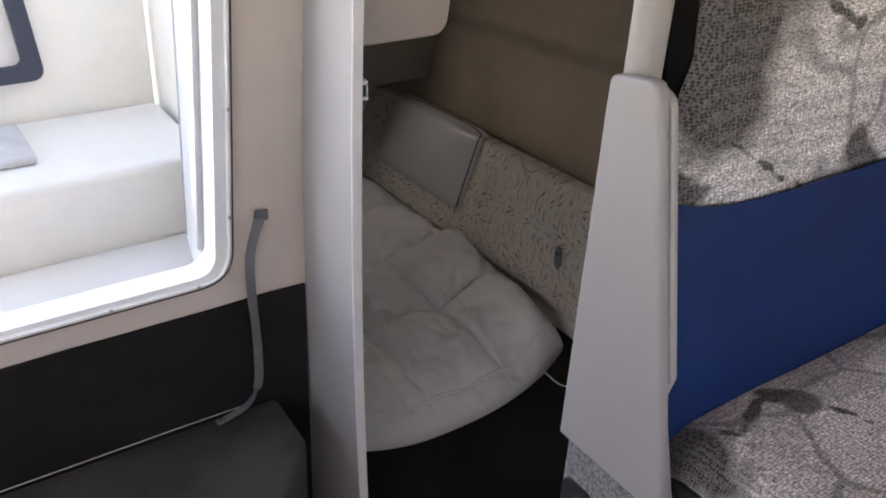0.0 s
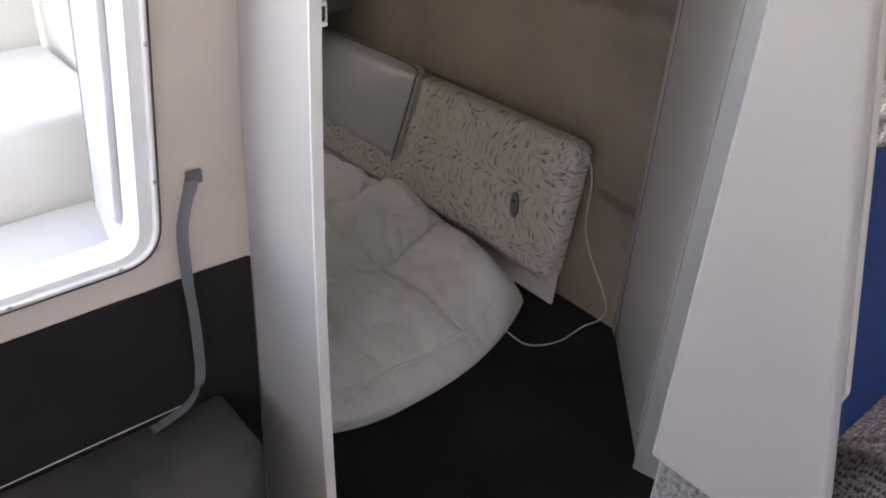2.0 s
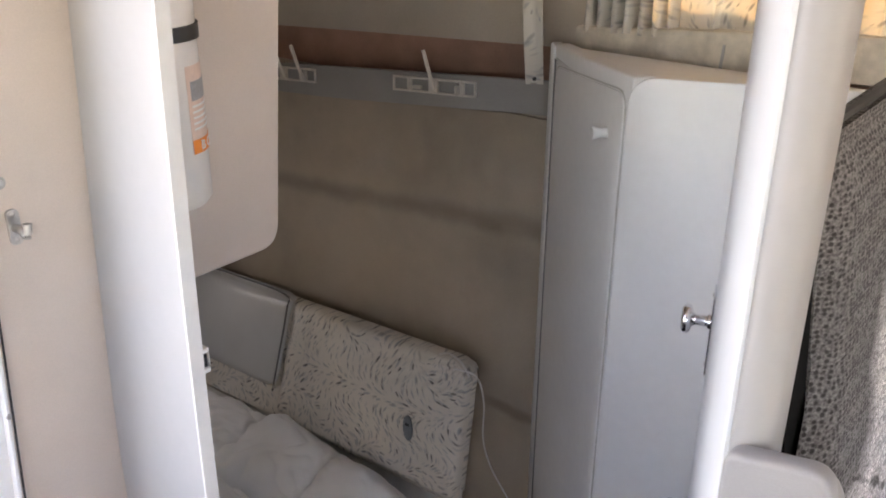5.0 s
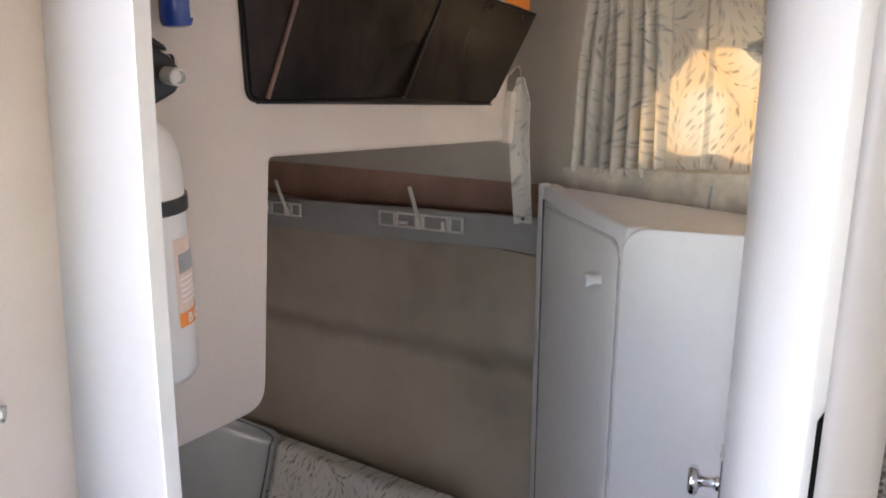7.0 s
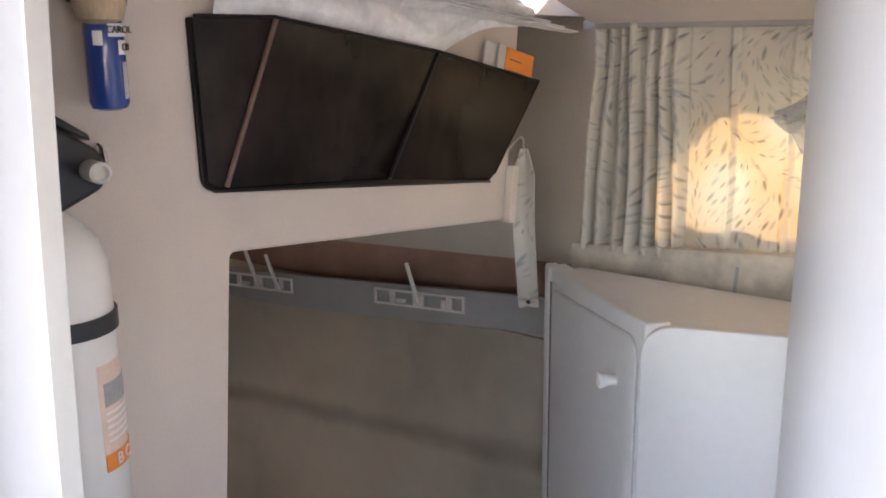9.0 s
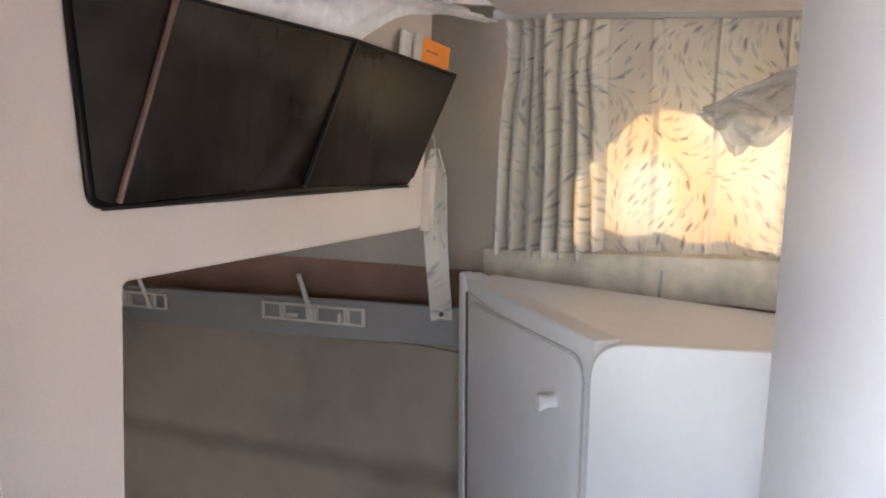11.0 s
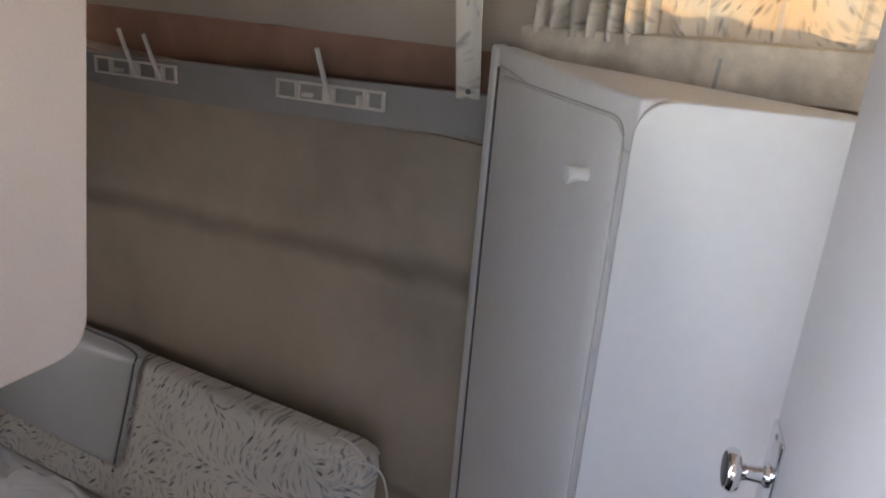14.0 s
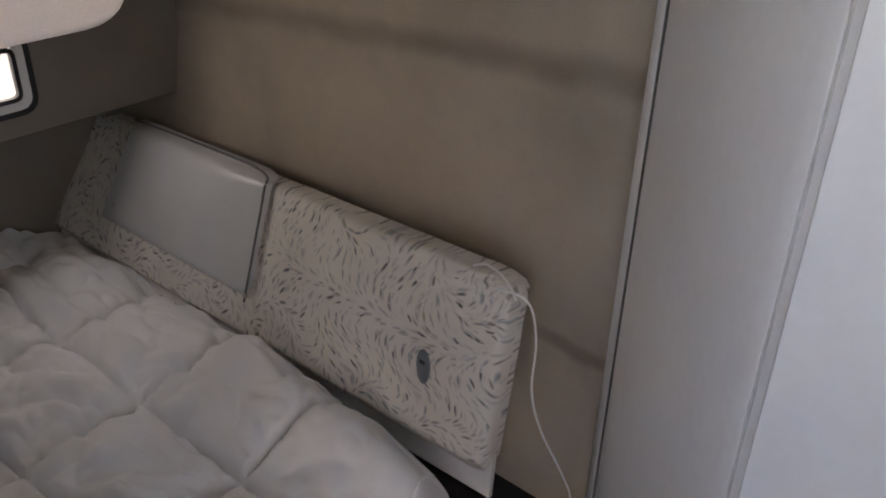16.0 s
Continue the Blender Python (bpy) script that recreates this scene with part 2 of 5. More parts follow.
def stained(name):
    """The hull lining: beige vinyl with a dark line along its sagging crease, a smear by the cabinet and a darker foot.
    """
    m = surface(name, (0.46, 0.385, 0.30), 0.75, 420, 0.07, 2.6, 0.22, 0.25)
    nt = m.node_tree
    link = nt.links.new
    b = nt.nodes["Principled BSDF"]
    plain = b.inputs["Base Color"].links[0].from_socket
    tc = nt.nodes.new("ShaderNodeTexCoord")
    sp = nt.nodes.new("ShaderNodeSeparateXYZ")
    link(tc.outputs["Object"], sp.inputs[0])
    rough_n = node(nt, "ShaderNodeTexNoise", Scale=9.0, Detail=4.0)
    link(tc.outputs["Object"], rough_n.inputs["Vector"])

    def calc(op, a, c):
        n = nt.nodes.new("ShaderNodeMath")
        n.operation = op
        for i, v in enumerate((a, c)):
            if isinstance(v, (int, float)):
                n.inputs[i].default_value = v
            else:
                link(v, n.inputs[i])
        return n.outputs[0]

    def ramp(v, lo, hi, top):
        r = node(nt, "ShaderNodeMapRange", **{"From Min": lo, "From Max": hi, "To Min": 0.0, "To Max": top})
        r.interpolation_type = "SMOOTHSTEP"
        link(v, r.inputs[0])
        return r.outputs[0]

    wave = calc("MULTIPLY", calc("SUBTRACT", rough_n.outputs[0], 0.5), 0.03)
    tilt = calc("ADD", calc("ADD", sp.outputs[2], calc("MULTIPLY", sp.outputs[1], 0.085)), wave)
    line = ramp(calc("ABSOLUTE", calc("SUBTRACT", tilt, 0.728 + 0.085 * 1.62), 0), 0.040, 0.002, 0.44)
    smear_z = ramp(calc("ABSOLUTE", calc("SUBTRACT", calc("ADD", sp.outputs[2], wave), 0.285), 0), 0.022, 0.004, 0.5)
    smear = calc("MULTIPLY", smear_z, ramp(sp.outputs[1], 1.36, 1.28, 1.0))
    foot = ramp(calc("ADD", sp.outputs[2], wave), 0.10, 0.0, 0.25)
    spots = calc("MULTIPLY", ramp(rough_n.outputs[0], 0.55, 0.8, 0.12), 1.0)
    total = calc("MINIMUM", calc("ADD", calc("ADD", line, smear), calc("ADD", foot, spots)), 0.75)
    mx = nt.nodes.new("ShaderNodeMix")
    mx.data_type = "RGBA"
    link(total, mx.inputs["Factor"])
    link(plain, mx.inputs[6])
    mx.inputs[7].default_value = (0.13, 0.10, 0.075, 1)
    link(mx.outputs[2], b.inputs["Base Color"])
    return m


def clear(name, colour, rough, alpha):
    m = surface(name, colour, rough, 60, 0.1, 8.0, 0.15, 0.2)
    b = m.node_tree.nodes["Principled BSDF"]
    b.inputs["Alpha"].default_value = alpha
    return m


M = {
    "liner": surface("beige_headliner_vinyl", (0.50, 0.43, 0.355), 0.75, 420, 0.07, 2.2, 0.16, 0.25),
    # copy of the beige lining darkened for the shade at the berth end
    "shaded_end_liner": surface("shaded_beige_lining", (0.27, 0.232, 0.19), 0.75, 420, 0.07, 2.2, 0.16, 0.25),
    "carpet_wall": surface("cream_wall_carpet", (0.63, 0.54, 0.475), 0.95, 650, 0.04, 3.0, 0.09, 0.2, sheen=0.2),
    "pink": surface("faded_rust_liner", (0.45, 0.265, 0.195), 0.9, 300, 0.1, 5.0, 0.25, 0.3),
    "black_carpet": surface("black_floor_carpet", (0.018, 0.0175, 0.0172), 0.95, 700, 0.4, 6.0, 0.3, 0.8, sheen=0.08),
    "dark_carpet": surface("charcoal_wall_carpet", (0.020, 0.0178, 0.017), 0.95, 700, 0.35, 5.0, 0.25, 0.8, sheen=0.05),
    "grey_carpet": surface("grey_flecked_carpet", (0.13, 0.128, 0.13), 0.95, 260, 0.7, 8.0, 0.25, 1.0, sheen=0.3),
    "step_carpet": surface("worn_grey_carpet", (0.056, 0.051, 0.046), 0.95, 600, 0.35, 7.0, 0.45, 0.9, sheen=0.12),
    "deck": surface("cream_gelcoat", (0.90, 0.855, 0.77), 0.4, 30, 0.015, 2.0, 0.05, 0.02),
    "gelcoat": surface("white_gelcoat", (0.85, 0.845, 0.83), 0.28, 30, 0.015, 2.0, 0.03, 0.02, coat=0.3),
    "board": surface("white_laminate_board", (0.73, 0.725, 0.735), 0.42, 60, 0.015, 2.5, 0.04, 0.03),
    "cabinet": surface("light_grey_laminate", (0.82, 0.81, 0.80), 0.45, 60, 0.02, 2.5, 0.05, 0.03),
    # white laminate darkened in colour to dim the light on the partition
    "partition": surface("dimmed_white_laminate", (0.41, 0.40, 0.395), 0.45, 60, 0.015, 2.5, 0.05, 0.03),
    "bright_board": surface("bright_white_laminate", (0.76, 0.75, 0.74), 0.42, 60, 0.015, 2.5, 0.04, 0.03),
    # base colours of both plastics lowered to dim the light on seat and post
    "cream": surface("dimmed_cream_plastic", (0.335, 0.32, 0.315), 0.45, 50, 0.02, 4.0, 0.06, 0.03),
    "seat_shell": surface("dimmed_warm_white_plastic", (0.295, 0.28, 0.285), 0.5, 900, 0.03, 3.0, 0.04, 0.12),
    "alloy": surface("painted_white_alloy", (0.78, 0.78, 0.78), 0.3, 120, 0.03, 6.0, 0.06, 0.02),
    "grey_alloy": surface("grey_anodised_alloy", (0.52, 0.53, 0.54), 0.4, 150, 0.04, 5.0, 0.08, 0.02, metal=0.2),
    "rubber": surface("black_rubber", (0.02, 0.02, 0.022), 0.6, 90, 0.1, 5.0, 0.1, 0.05),
    "gap": surface("gap_shade_black", (0.006, 0.0055, 0.0055), 0.95, 90, 0.1, 5.0, 0.1, 0.05),
    "blue_frame": surface("dark_blue_grey_frame", (0.05, 0.055, 0.08), 0.45, 90, 0.05, 5.0, 0.08, 0.03),
    "webbing": surface("grey_webbing", (0.15, 0.15, 0.155), 0.8, 800, 0.2, 12.0, 0.15, 0.5),
    "chrome": surface("chrome", (0.80, 0.80, 0.82), 0.07, 80, 0.02, 6.0, 0.03, 0.0, metal=1.0),
    "steel": surface("dull_steel", (0.50, 0.48, 0.45), 0.32, 200, 0.1, 20.0, 0.15, 0.05, metal=1.0),
    "dark": surface("dark_insert", (0.02, 0.02, 0.022), 0.35, 90, 0.1, 5.0, 0.1, 0.02),
    "white_plastic": surface("white_plastic", (0.76, 0.75, 0.73), 0.4, 80, 0.02, 8.0, 0.05, 0.02),
    "yellowed": surface("yellowed_white_plastic", (0.80, 0.755, 0.69), 0.5, 100, 0.05, 12.0, 0.15, 0.05),
    "strip": surface("grey_vinyl_strip", (0.36, 0.345, 0.33), 0.6, 300, 0.05, 4.0, 0.12, 0.1),
    "duvet": surface("white_quilted_cotton", (0.87, 0.88, 0.885), 0.9, 1100, 0.03, 5.0, 0.05, 0.2, sheen=0.2),
    "vinyl": surface("pale_grey_vinyl", (0.57, 0.58, 0.58), 0.38, 500, 0.03, 3.0, 0.08, 0.10),
    "blue_vinyl": surface("navy_blue_vinyl", (0.001, 0.022, 0.105), 0.55, 600, 0.1, 5.0, 0.12, 0.15),
    # stretched grain and broad tones in the colour imitate streaky reflections
    "pocket": surface("dark_brown_smoked_plastic", (0.019, 0.0125, 0.0098), 0.27, 14, 0.18, 6.0, 0.8, 0.12, stretch=(4, 1, 1.2)),
    "pocket_rim": surface("black_plastic_rim", (0.012, 0.010, 0.010), 0.3, 60, 0.1, 6.0, 0.2, 0.03),
    "streak": surface("worn_reddish_edge", (0.16, 0.085, 0.07), 0.3, 60, 0.2, 20.0, 0.3, 0.05),
    "bag": clear("white_plastic_bag", (0.90, 0.90, 0.91), 0.35, 0.95),
    "film": clear("clear_grey_plastic_film", (0.36, 0.37, 0.41), 0.08, 0.62),
    "orange": surface("orange_card", (0.85, 0.26, 0.035), 0.5, 120, 0.04, 20.0, 0.08, 0.03),
    "card": surface("pale_grey_card", (0.60, 0.58, 0.55), 0.6, 120, 0.05, 20.0, 0.1, 0.03),
    "can_blue": surface("glossy_blue_can", (0.010, 0.045, 0.25), 0.2, 60, 0.06, 10.0, 0.1, 0.02, coat=0.5),
    "paper": surface("white_paper_label", (0.78, 0.77, 0.75), 0.6, 150, 0.03, 20.0, 0.06, 0.03),
    "salmon": surface("faded_salmon_label", (0.74, 0.56, 0.47), 0.55, 150, 0.05, 25.0, 0.1, 0.02),
    "print_grey": surface("grey_print", (0.36, 0.35, 0.35), 0.6, 200, 0.1, 30.0, 0.1, 0.0),
    "extinguisher": surface("cream_white_enamel", (0.76, 0.72, 0.68), 0.3, 50, 0.02, 5.0, 0.04, 0.02, coat=0.3),
    "red": surface("red_plastic", (0.45, 0.02, 0.03), 0.4, 60, 0.05, 8.0, 0.1, 0.02),
    "black_plastic": surface("black_plastic", (0.018, 0.018, 0.02), 0.4, 120, 0.1, 8.0, 0.1, 0.05),
    "wood": surface("pale_cork_wood", (0.50, 0.38, 0.25), 0.7, 60, 0.15, 12.0, 0.15, 0.1, stretch=(4, 4, 0.7)),
    "sill": surface("mottled_cream_sill", (0.62, 0.55, 0.45), 0.7, 60, 0.08, 14.0, 0.28, 0.15),
    "glass": clear("smoked_window_glass", (0.75, 0.72, 0.6), 0.05, 0.25),
    "screen": surface("grey_blue_controller", (0.15, 0.17, 0.19), 0.35, 90, 0.05, 9.0, 0.1, 0.02),
    "cushion": printed("ivory_brushstroke_print", (0.74, 0.70, 0.635), (0.055, 0.055, 0.06), cell=48.0, size=(0.0120, 0.0029), keep=0.80, swirl=6.5, ink2=(0.36, 0.38, 0.39)),
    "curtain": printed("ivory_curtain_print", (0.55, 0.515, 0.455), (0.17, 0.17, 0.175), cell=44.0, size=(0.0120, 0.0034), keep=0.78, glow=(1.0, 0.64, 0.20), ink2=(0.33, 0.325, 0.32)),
    "hull": stained("stained_hull_lining"),
    "seat": upholstery("grey_leaf_upholstery"),
}


day = bpy.data.materials.new("overcast_daylight")
day.use_nodes = True
day_b = day.node_tree.nodes["Principled BSDF"]
day_b.inputs["Base Color"].default_value = (0.8, 0.8, 0.8, 1)
day_b.inputs["Emission Color"].default_value = (0.97, 0.98, 1.0, 1)
day_b.inputs["Emission Strength"].default_value = 0.11
M["daylight"] = day
M["pocket"].node_tree.nodes["Principled BSDF"].inputs["Specular IOR Level"].default_value = 0.15
M["pocket_rim"].node_tree.nodes["Principled BSDF"].inputs["Specular IOR Level"].default_value = 0.14
M["blue_vinyl"].node_tree.nodes["Principled BSDF"].inputs["Specular IOR Level"].default_value = 0.25
for dull in ("black_carpet", "dark_carpet", "step_carpet", "grey_carpet"):
    M[dull].node_tree.nodes["Principled BSDF"].inputs["Specular IOR Level"].default_value = 0.12
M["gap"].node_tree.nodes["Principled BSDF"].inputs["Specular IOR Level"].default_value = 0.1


# ---- building helpers ----
def thing(name, base, label, category, group="", kind=""):
    ob = new(name)
    ob.empty_display_size = 0.1
    ob.location = base
    return tagged(ob, label, category, group, kind)


def part(name, bm, material, parent=None, label="", smooth=True):
    me = bpy.data.meshes.new(name)
    bmesh.ops.recalc_face_normals(bm, faces=bm.faces)
    if smooth and not any(f.smooth for f in bm.faces):
        for f in bm.faces:
            f.smooth = True
    bm.to_mesh(me)
    bm.free()
    me.materials.append(M[material])
    if smooth:
        me.set_sharp_from_angle(angle=radians(42))
    ob = new(name, me)
    if parent is not None:
        ob.parent = parent
        ob.matrix_parent_inverse = Matrix.Translation(parent.location).inverted()
    return tagged(ob, label)


def bevel(bm, width, segments=2, angle=30):
    edges = [e for e in bm.edges if len(e.link_faces) == 2 and e.calc_face_angle(0) > radians(angle)]
    if edges and width:
        bmesh.ops.bevel(bm, geom=edges, offset=width, segments=segments, profile=0.5, affect="EDGES", clamp_overlap=True)
        large = 0.2 * max(f.calc_area() for f in bm.faces)
        for f in bm.faces:
            f.smooth = f.calc_area() < large
    return bm


def box(x0, x1, y0, y1, z0, z1, round_by=0.0, segments=2):
    bm = bmesh.new()
    bmesh.ops.create_cube(bm, size=1, matrix=Matrix.Translation(((x0 + x1) / 2, (y0 + y1) / 2, (z0 + z1) / 2)) @ Matrix.Diagonal((x1 - x0, y1 - y0, z1 - z0, 1)))
    return bevel(bm, round_by, segments)


def prism(points, way, round_by=0.0, segments=2):
    """The polygon through the points, pushed along way."""
    bm = bmesh.new()
    f = bm.faces.new([bm.verts.new(p) for p in points])
    r = bmesh.ops.extrude_face_region(bm, geom=[f])
    bmesh.ops.translate(bm, vec=way, verts=[v for v in r["geom"] if isinstance(v, bmesh.types.BMVert)])
    return bevel(bm, round_by, segments)


def filleted(points, radii, steps=6):
    """A flat outline in two coordinates with its corners rounded."""
    out, n = [], len(points)
    for i in range(n):
        p, a, b, r = Vector(points[i]), Vector(points[i - 1]), Vector(points[(i + 1) % n]), radii[i]
        if r <= 0:
            out.append(p)
            continue
        u, v = (a - p).normalized(), (b - p).normalized()
        reach = min(r / math.tan(u.angle(v) / 2), (a - p).length * 0.49, (b - p).length * 0.49)
        s, e = p + u * reach, p + v * reach
        for k in range(steps + 1):
            t = k / steps
            out.append(s * (1 - t) ** 2 + p * 2 * t * (1 - t) + e * t * t)
    return out


def tube(points, radius, sides=10, flat=None, closed=False):
    """A round cord, or with flat=(width, thickness, side) a band, along the points."""
    pts = [Vector(p) for p in points]
    n, bm, rings = len(pts), bmesh.new(), []
    for i, p in enumerate(pts):
        d = (pts[(i + 1) % n] - pts[i - 1]) if closed else (pts[min(i + 1, n - 1)] - pts[max(i - 1, 0)])
        d.normalize()
        up = Vector(flat[2]) if flat else (Vector((0, 0, 1)) if abs(d.z) < 0.9 else Vector((1, 0, 0)))
        a = (up - d * up.dot(d)).normalized()
        b = d.cross(a)
        if flat:
            w, h = flat[0] / 2, flat[1] / 2
            rings.append([bm.verts.new(p + a * (w * i1) + b * (h * i2)) for i1, i2 in ((-1, -1), (1, -1), (1, 1), (-1, 1))])
        else:
            rings.append([bm.verts.new(p + (a * math.cos(k * math.tau / sides) + b * math.sin(k * math.tau / sides)) * radius) for k in range(sides)])
    m = len(rings[0])
    for i in range(n if closed else n - 1):
        r0, r1 = rings[i], rings[(i + 1) % n]
        for k in range(m):
            bm.faces.new((r0[k], r0[(k + 1) % m], r1[(k + 1) % m], r1[k]))
    if not closed:
        bm.faces.new(rings[0][::-1])
        bm.faces.new(rings[-1])
    return bm


def spline(points, steps=8):
    """Points of a smooth curve through the given ones."""
    p = [Vector(q) for q in points]
    p = [p[0] * 2 - p[1], *p, p[-1] * 2 - p[-2]]
    out = []
    for i in range(1, len(p) - 2):
        for k in range(steps):
            t = k / steps
            out.append(0.5 * (2 * p[i] + (p[i + 1] - p[i - 1]) * t + (2 * p[i - 1] - 5 * p[i] + 4 * p[i + 1] - p[i + 2]) * t * t + (3 * p[i] - p[i - 1] - 3 * p[i + 1] + p[i + 2]) * t ** 3))
    return out + [p[-2]]


def lathe(profile, place, axis=(0, 0, 1), sides=32):
    """A turned body: (radius, height) pairs round an axis through place."""
    turn = Matrix.Translation(place) @ Vector(axis).to_track_quat("Z", "Y").to_matrix().to_4x4()
    bm, rings = bmesh.new(), []
    for r, h in profile:
        rings.append([bm.verts.new(turn @ Vector((r * math.cos(k * math.tau / sides), r * math.sin(k * math.tau / sides), h))) for k in range(sides)])
    for r0, r1 in zip(rings, rings[1:]):
        for k in range(sides):
            bm.faces.new((r0[k], r0[(k + 1) % sides], r1[(k + 1) % sides], r1[k]))
    bm.faces.new(rings[0][::-1])
    bm.faces.new(rings[-1])
    return bm


def sheet(nu, nv, at, thick=0.0):
    """A grid over (u, v) in 0..1 placed by at(u, v), with a thickness."""
    bm = bmesh.new()
    v = [[bm.verts.new(at(i / nu, j / nv)) for j in range(nv + 1)] for i in range(nu + 1)]
    for i in range(nu):
        for j in range(nv):
            bm.faces.new((v[i][j], v[i + 1][j], v[i + 1][j + 1], v[i][j + 1]))
    if thick:
        bmesh.ops.recalc_face_normals(bm, faces=bm.faces)
        bmesh.ops.solidify(bm, geom=bm.faces[:], thickness=thick)
    return bm


def lettering(words, size, m, depth=0.0004):
    """A mesh of words, its foot on the matrix m."""
    cu = bpy.data.curves.new("lettering", "FONT")
    cu.body, cu.size, cu.extrude, cu.align_x, cu.align_y = words, size, depth, "CENTER", "CENTER"
    ob = new("lettering", cu)
    bpy.context.view_layer.update()
    me = bpy.data.meshes.new_from_object(ob.evaluated_get(bpy.context.evaluated_depsgraph_get()))
    bpy.data.objects.remove(ob)
    bm = bmesh.new()
    bm.from_mesh(me)
    bpy.data.meshes.remove(me)
    bm.transform(m)
    return bm


def wob(x, y, z=0.0, f=1.0):
    return noise.noise(Vector((x * f, y * f, z * f)))


# ---- structure ----
YB = 1.105            # aft bulkhead, forward face
CEIL = lambda x: 1.60 + max(0.0, 1.80 - max(x, 0.55)) * 0.28


def setting(name, bm, material, label, category, smooth=True):
    return tagged(part(name, bm, material, None, "", smooth), label, category, "", "structure")


setting("floor", box(-1.42, 1.86, -1.72, 2.63, -0.05, 0.0), "black_carpet", "black cut-pile carpet on the cabin sole", "floor")

# hull side: lower liner, with a shallow crease
prof = [(1.676, 0.0), (1.72, 0.13), (1.757, 0.28), (1.785, 0.55), (1.797, 0.690), (1.800, 0.705), (1.802, 0.718), (1.796, 0.732), (1.797, 0.760), (1.822, 0.92), (1.836, 1.0)]
bm = bmesh.new()
NY = 70
rows = []
for j in range(NY + 1):
    y = -1.72 + j / NY * 4.34
    rows.append([bm.verts.new((x + 0.004 * wob(y * 2.5, z * 3, 4.0) + 0.010 * wob(y * 0.9, z * 0.9, 1.0) + (max(0.0, y - 1.8) ** 2) * -0.16 * max(0.0, 1 - z / 0.85), y, z + (1.62 - y) * 0.085 * (1.0 if 0.67 < z < 0.79 else 0.0))) for x, z in prof]
                + [bm.verts.new((1.93, y, 1.0)), bm.verts.new((1.93, y, 0.0))])
k = len(rows[0])
for a, b in zip(rows, rows[1:]):
    for i in range(k):
        bm.faces.new((a[i], a[(i + 1) % k], b[(i + 1) % k], b[i]))
bm.faces.new(rows[0])
bm.faces.new(rows[-1][::-1])
setting("wall_starboard", bm, "hull", "beige padded vinyl hull lining with a sagging crease", "wall")

# recess above the lower lining, faded rust band
setting("wall_recess", prism([(1.90, -1.72, 0.955), (1.90, 2.48, 0.955), (1.90, 2.48, 1.1695), (1.90, -1.72, 1.1695)], (0.03, 0, 0)), "pink", "faded rust-brown lining in the side recess", "wall")
# upper side, pierced by the windows
up_x = 1.835
hole = [(0.965, 1.292), (0.965, 1.39), (0.80, 1.57), (0.20, 1.59), (0.20, 1.292)]


def side_piece(points):
    return prism([(up_x, y, z) for y, z in points], (0.018, 0, 0))


bm = bmesh.new()
for pts in (
    [(2.48, 1.09), (2.48, 1.75), (0.965, 1.75), (0.965, 1.17), (1.15, 1.165), (1.9, 1.125)],
    [(0.965, 1.17), (0.965, 1.292), (0.20, 1.292), (0.20, 1.17)],
    [(0.965, 1.39), (0.965, 1.75), (0.20, 1.75), (0.20, 1.59), (0.80, 1.57)],
    [(0.20, 1.17), (0.20, 1.75), (-1.72, 1.75), (-1.72, 1.17)],
):
    piece = side_piece(pts)
    me = bpy.data.meshes.new("piece")
    piece.to_mesh(me)
    piece.free()
    bm.from_mesh(me)
    bpy.data.meshes.remove(me)
setting("wall_starboard_upper", bm, "liner", "beige lined cabin side above the recess", "wall", False)
win = thing("window_1", (1.86, 0.55, 1.262), "side window behind a drawn curtain", "window", kind="structure")
part("pane", prism([(1.840, y, z) for y, z in hole], (0.004, 0, 0)), "glass", win).visible_shadow = False

# aft bulkhead
out = filleted([(-1.42, 0.0), (0.70, 0.0), (0.70, 1.04), (0.944, 1.040), (0.975, 1.366), (1.50, 1.314), (1.60, 2.10), (0.615, 2.10), (0.531, 0.69), (-1.42, 0.69)], [0, 0, 0, 0.035, 0.008, 0.01, 0, 0, 0, 0])
setting("wall_aft", prism([(p.x, YB, p.y) for p in out], (0, 0.035, 0), 0.006, 3), "carpet_wall", "cream carpeted bulkhead with a cut-out over the berth", "wall")
setting("wall_aft_port", box(-1.42, -0.16, YB, YB + 0.035, 0.691, 2.1), "carpet_wall", "cream carpeted bulkhead beside the companionway", "wall")
setting("wall_aft_head", box(-0.16, 0.559, YB, YB + 0.035, 1.86, 2.1), "carpet_wall", "cream carpeted panel over the companionway", "wall")
def end_at(u, v):
    a = u * math.pi / 2
    x = 1.492 + 0.042 * math.sin(a) ** 0.9
    return Vector((x + 0.010 * v, YB - 0.0015 + 0.070 * (1 - math.cos(a)) ** 1.1, 1.3125 - 0.012 * u + v * 0.085))


setting("wall_aft_end", sheet(16, 10, end_at, -0.012), "carpet_wall", "rounded carpeted end of the bulkhead", "wall")
low = [(-1.42, 0.0), (0.662, 0.0), (0.662, 0.632)] + [(0.662 - k * 0.08, 0.634 + 0.003 * wob(k * 0.7, 3.3)) for k in range(1, 26)] + [(-1.42, 0.645)]
setting("dado", prism([(x, YB - 0.007, z) for x, z in low], (0, 0.0065, 0), 0.002, 1), "dark_carpet", "charcoal carpet on the foot of the bulkhead", "wall")

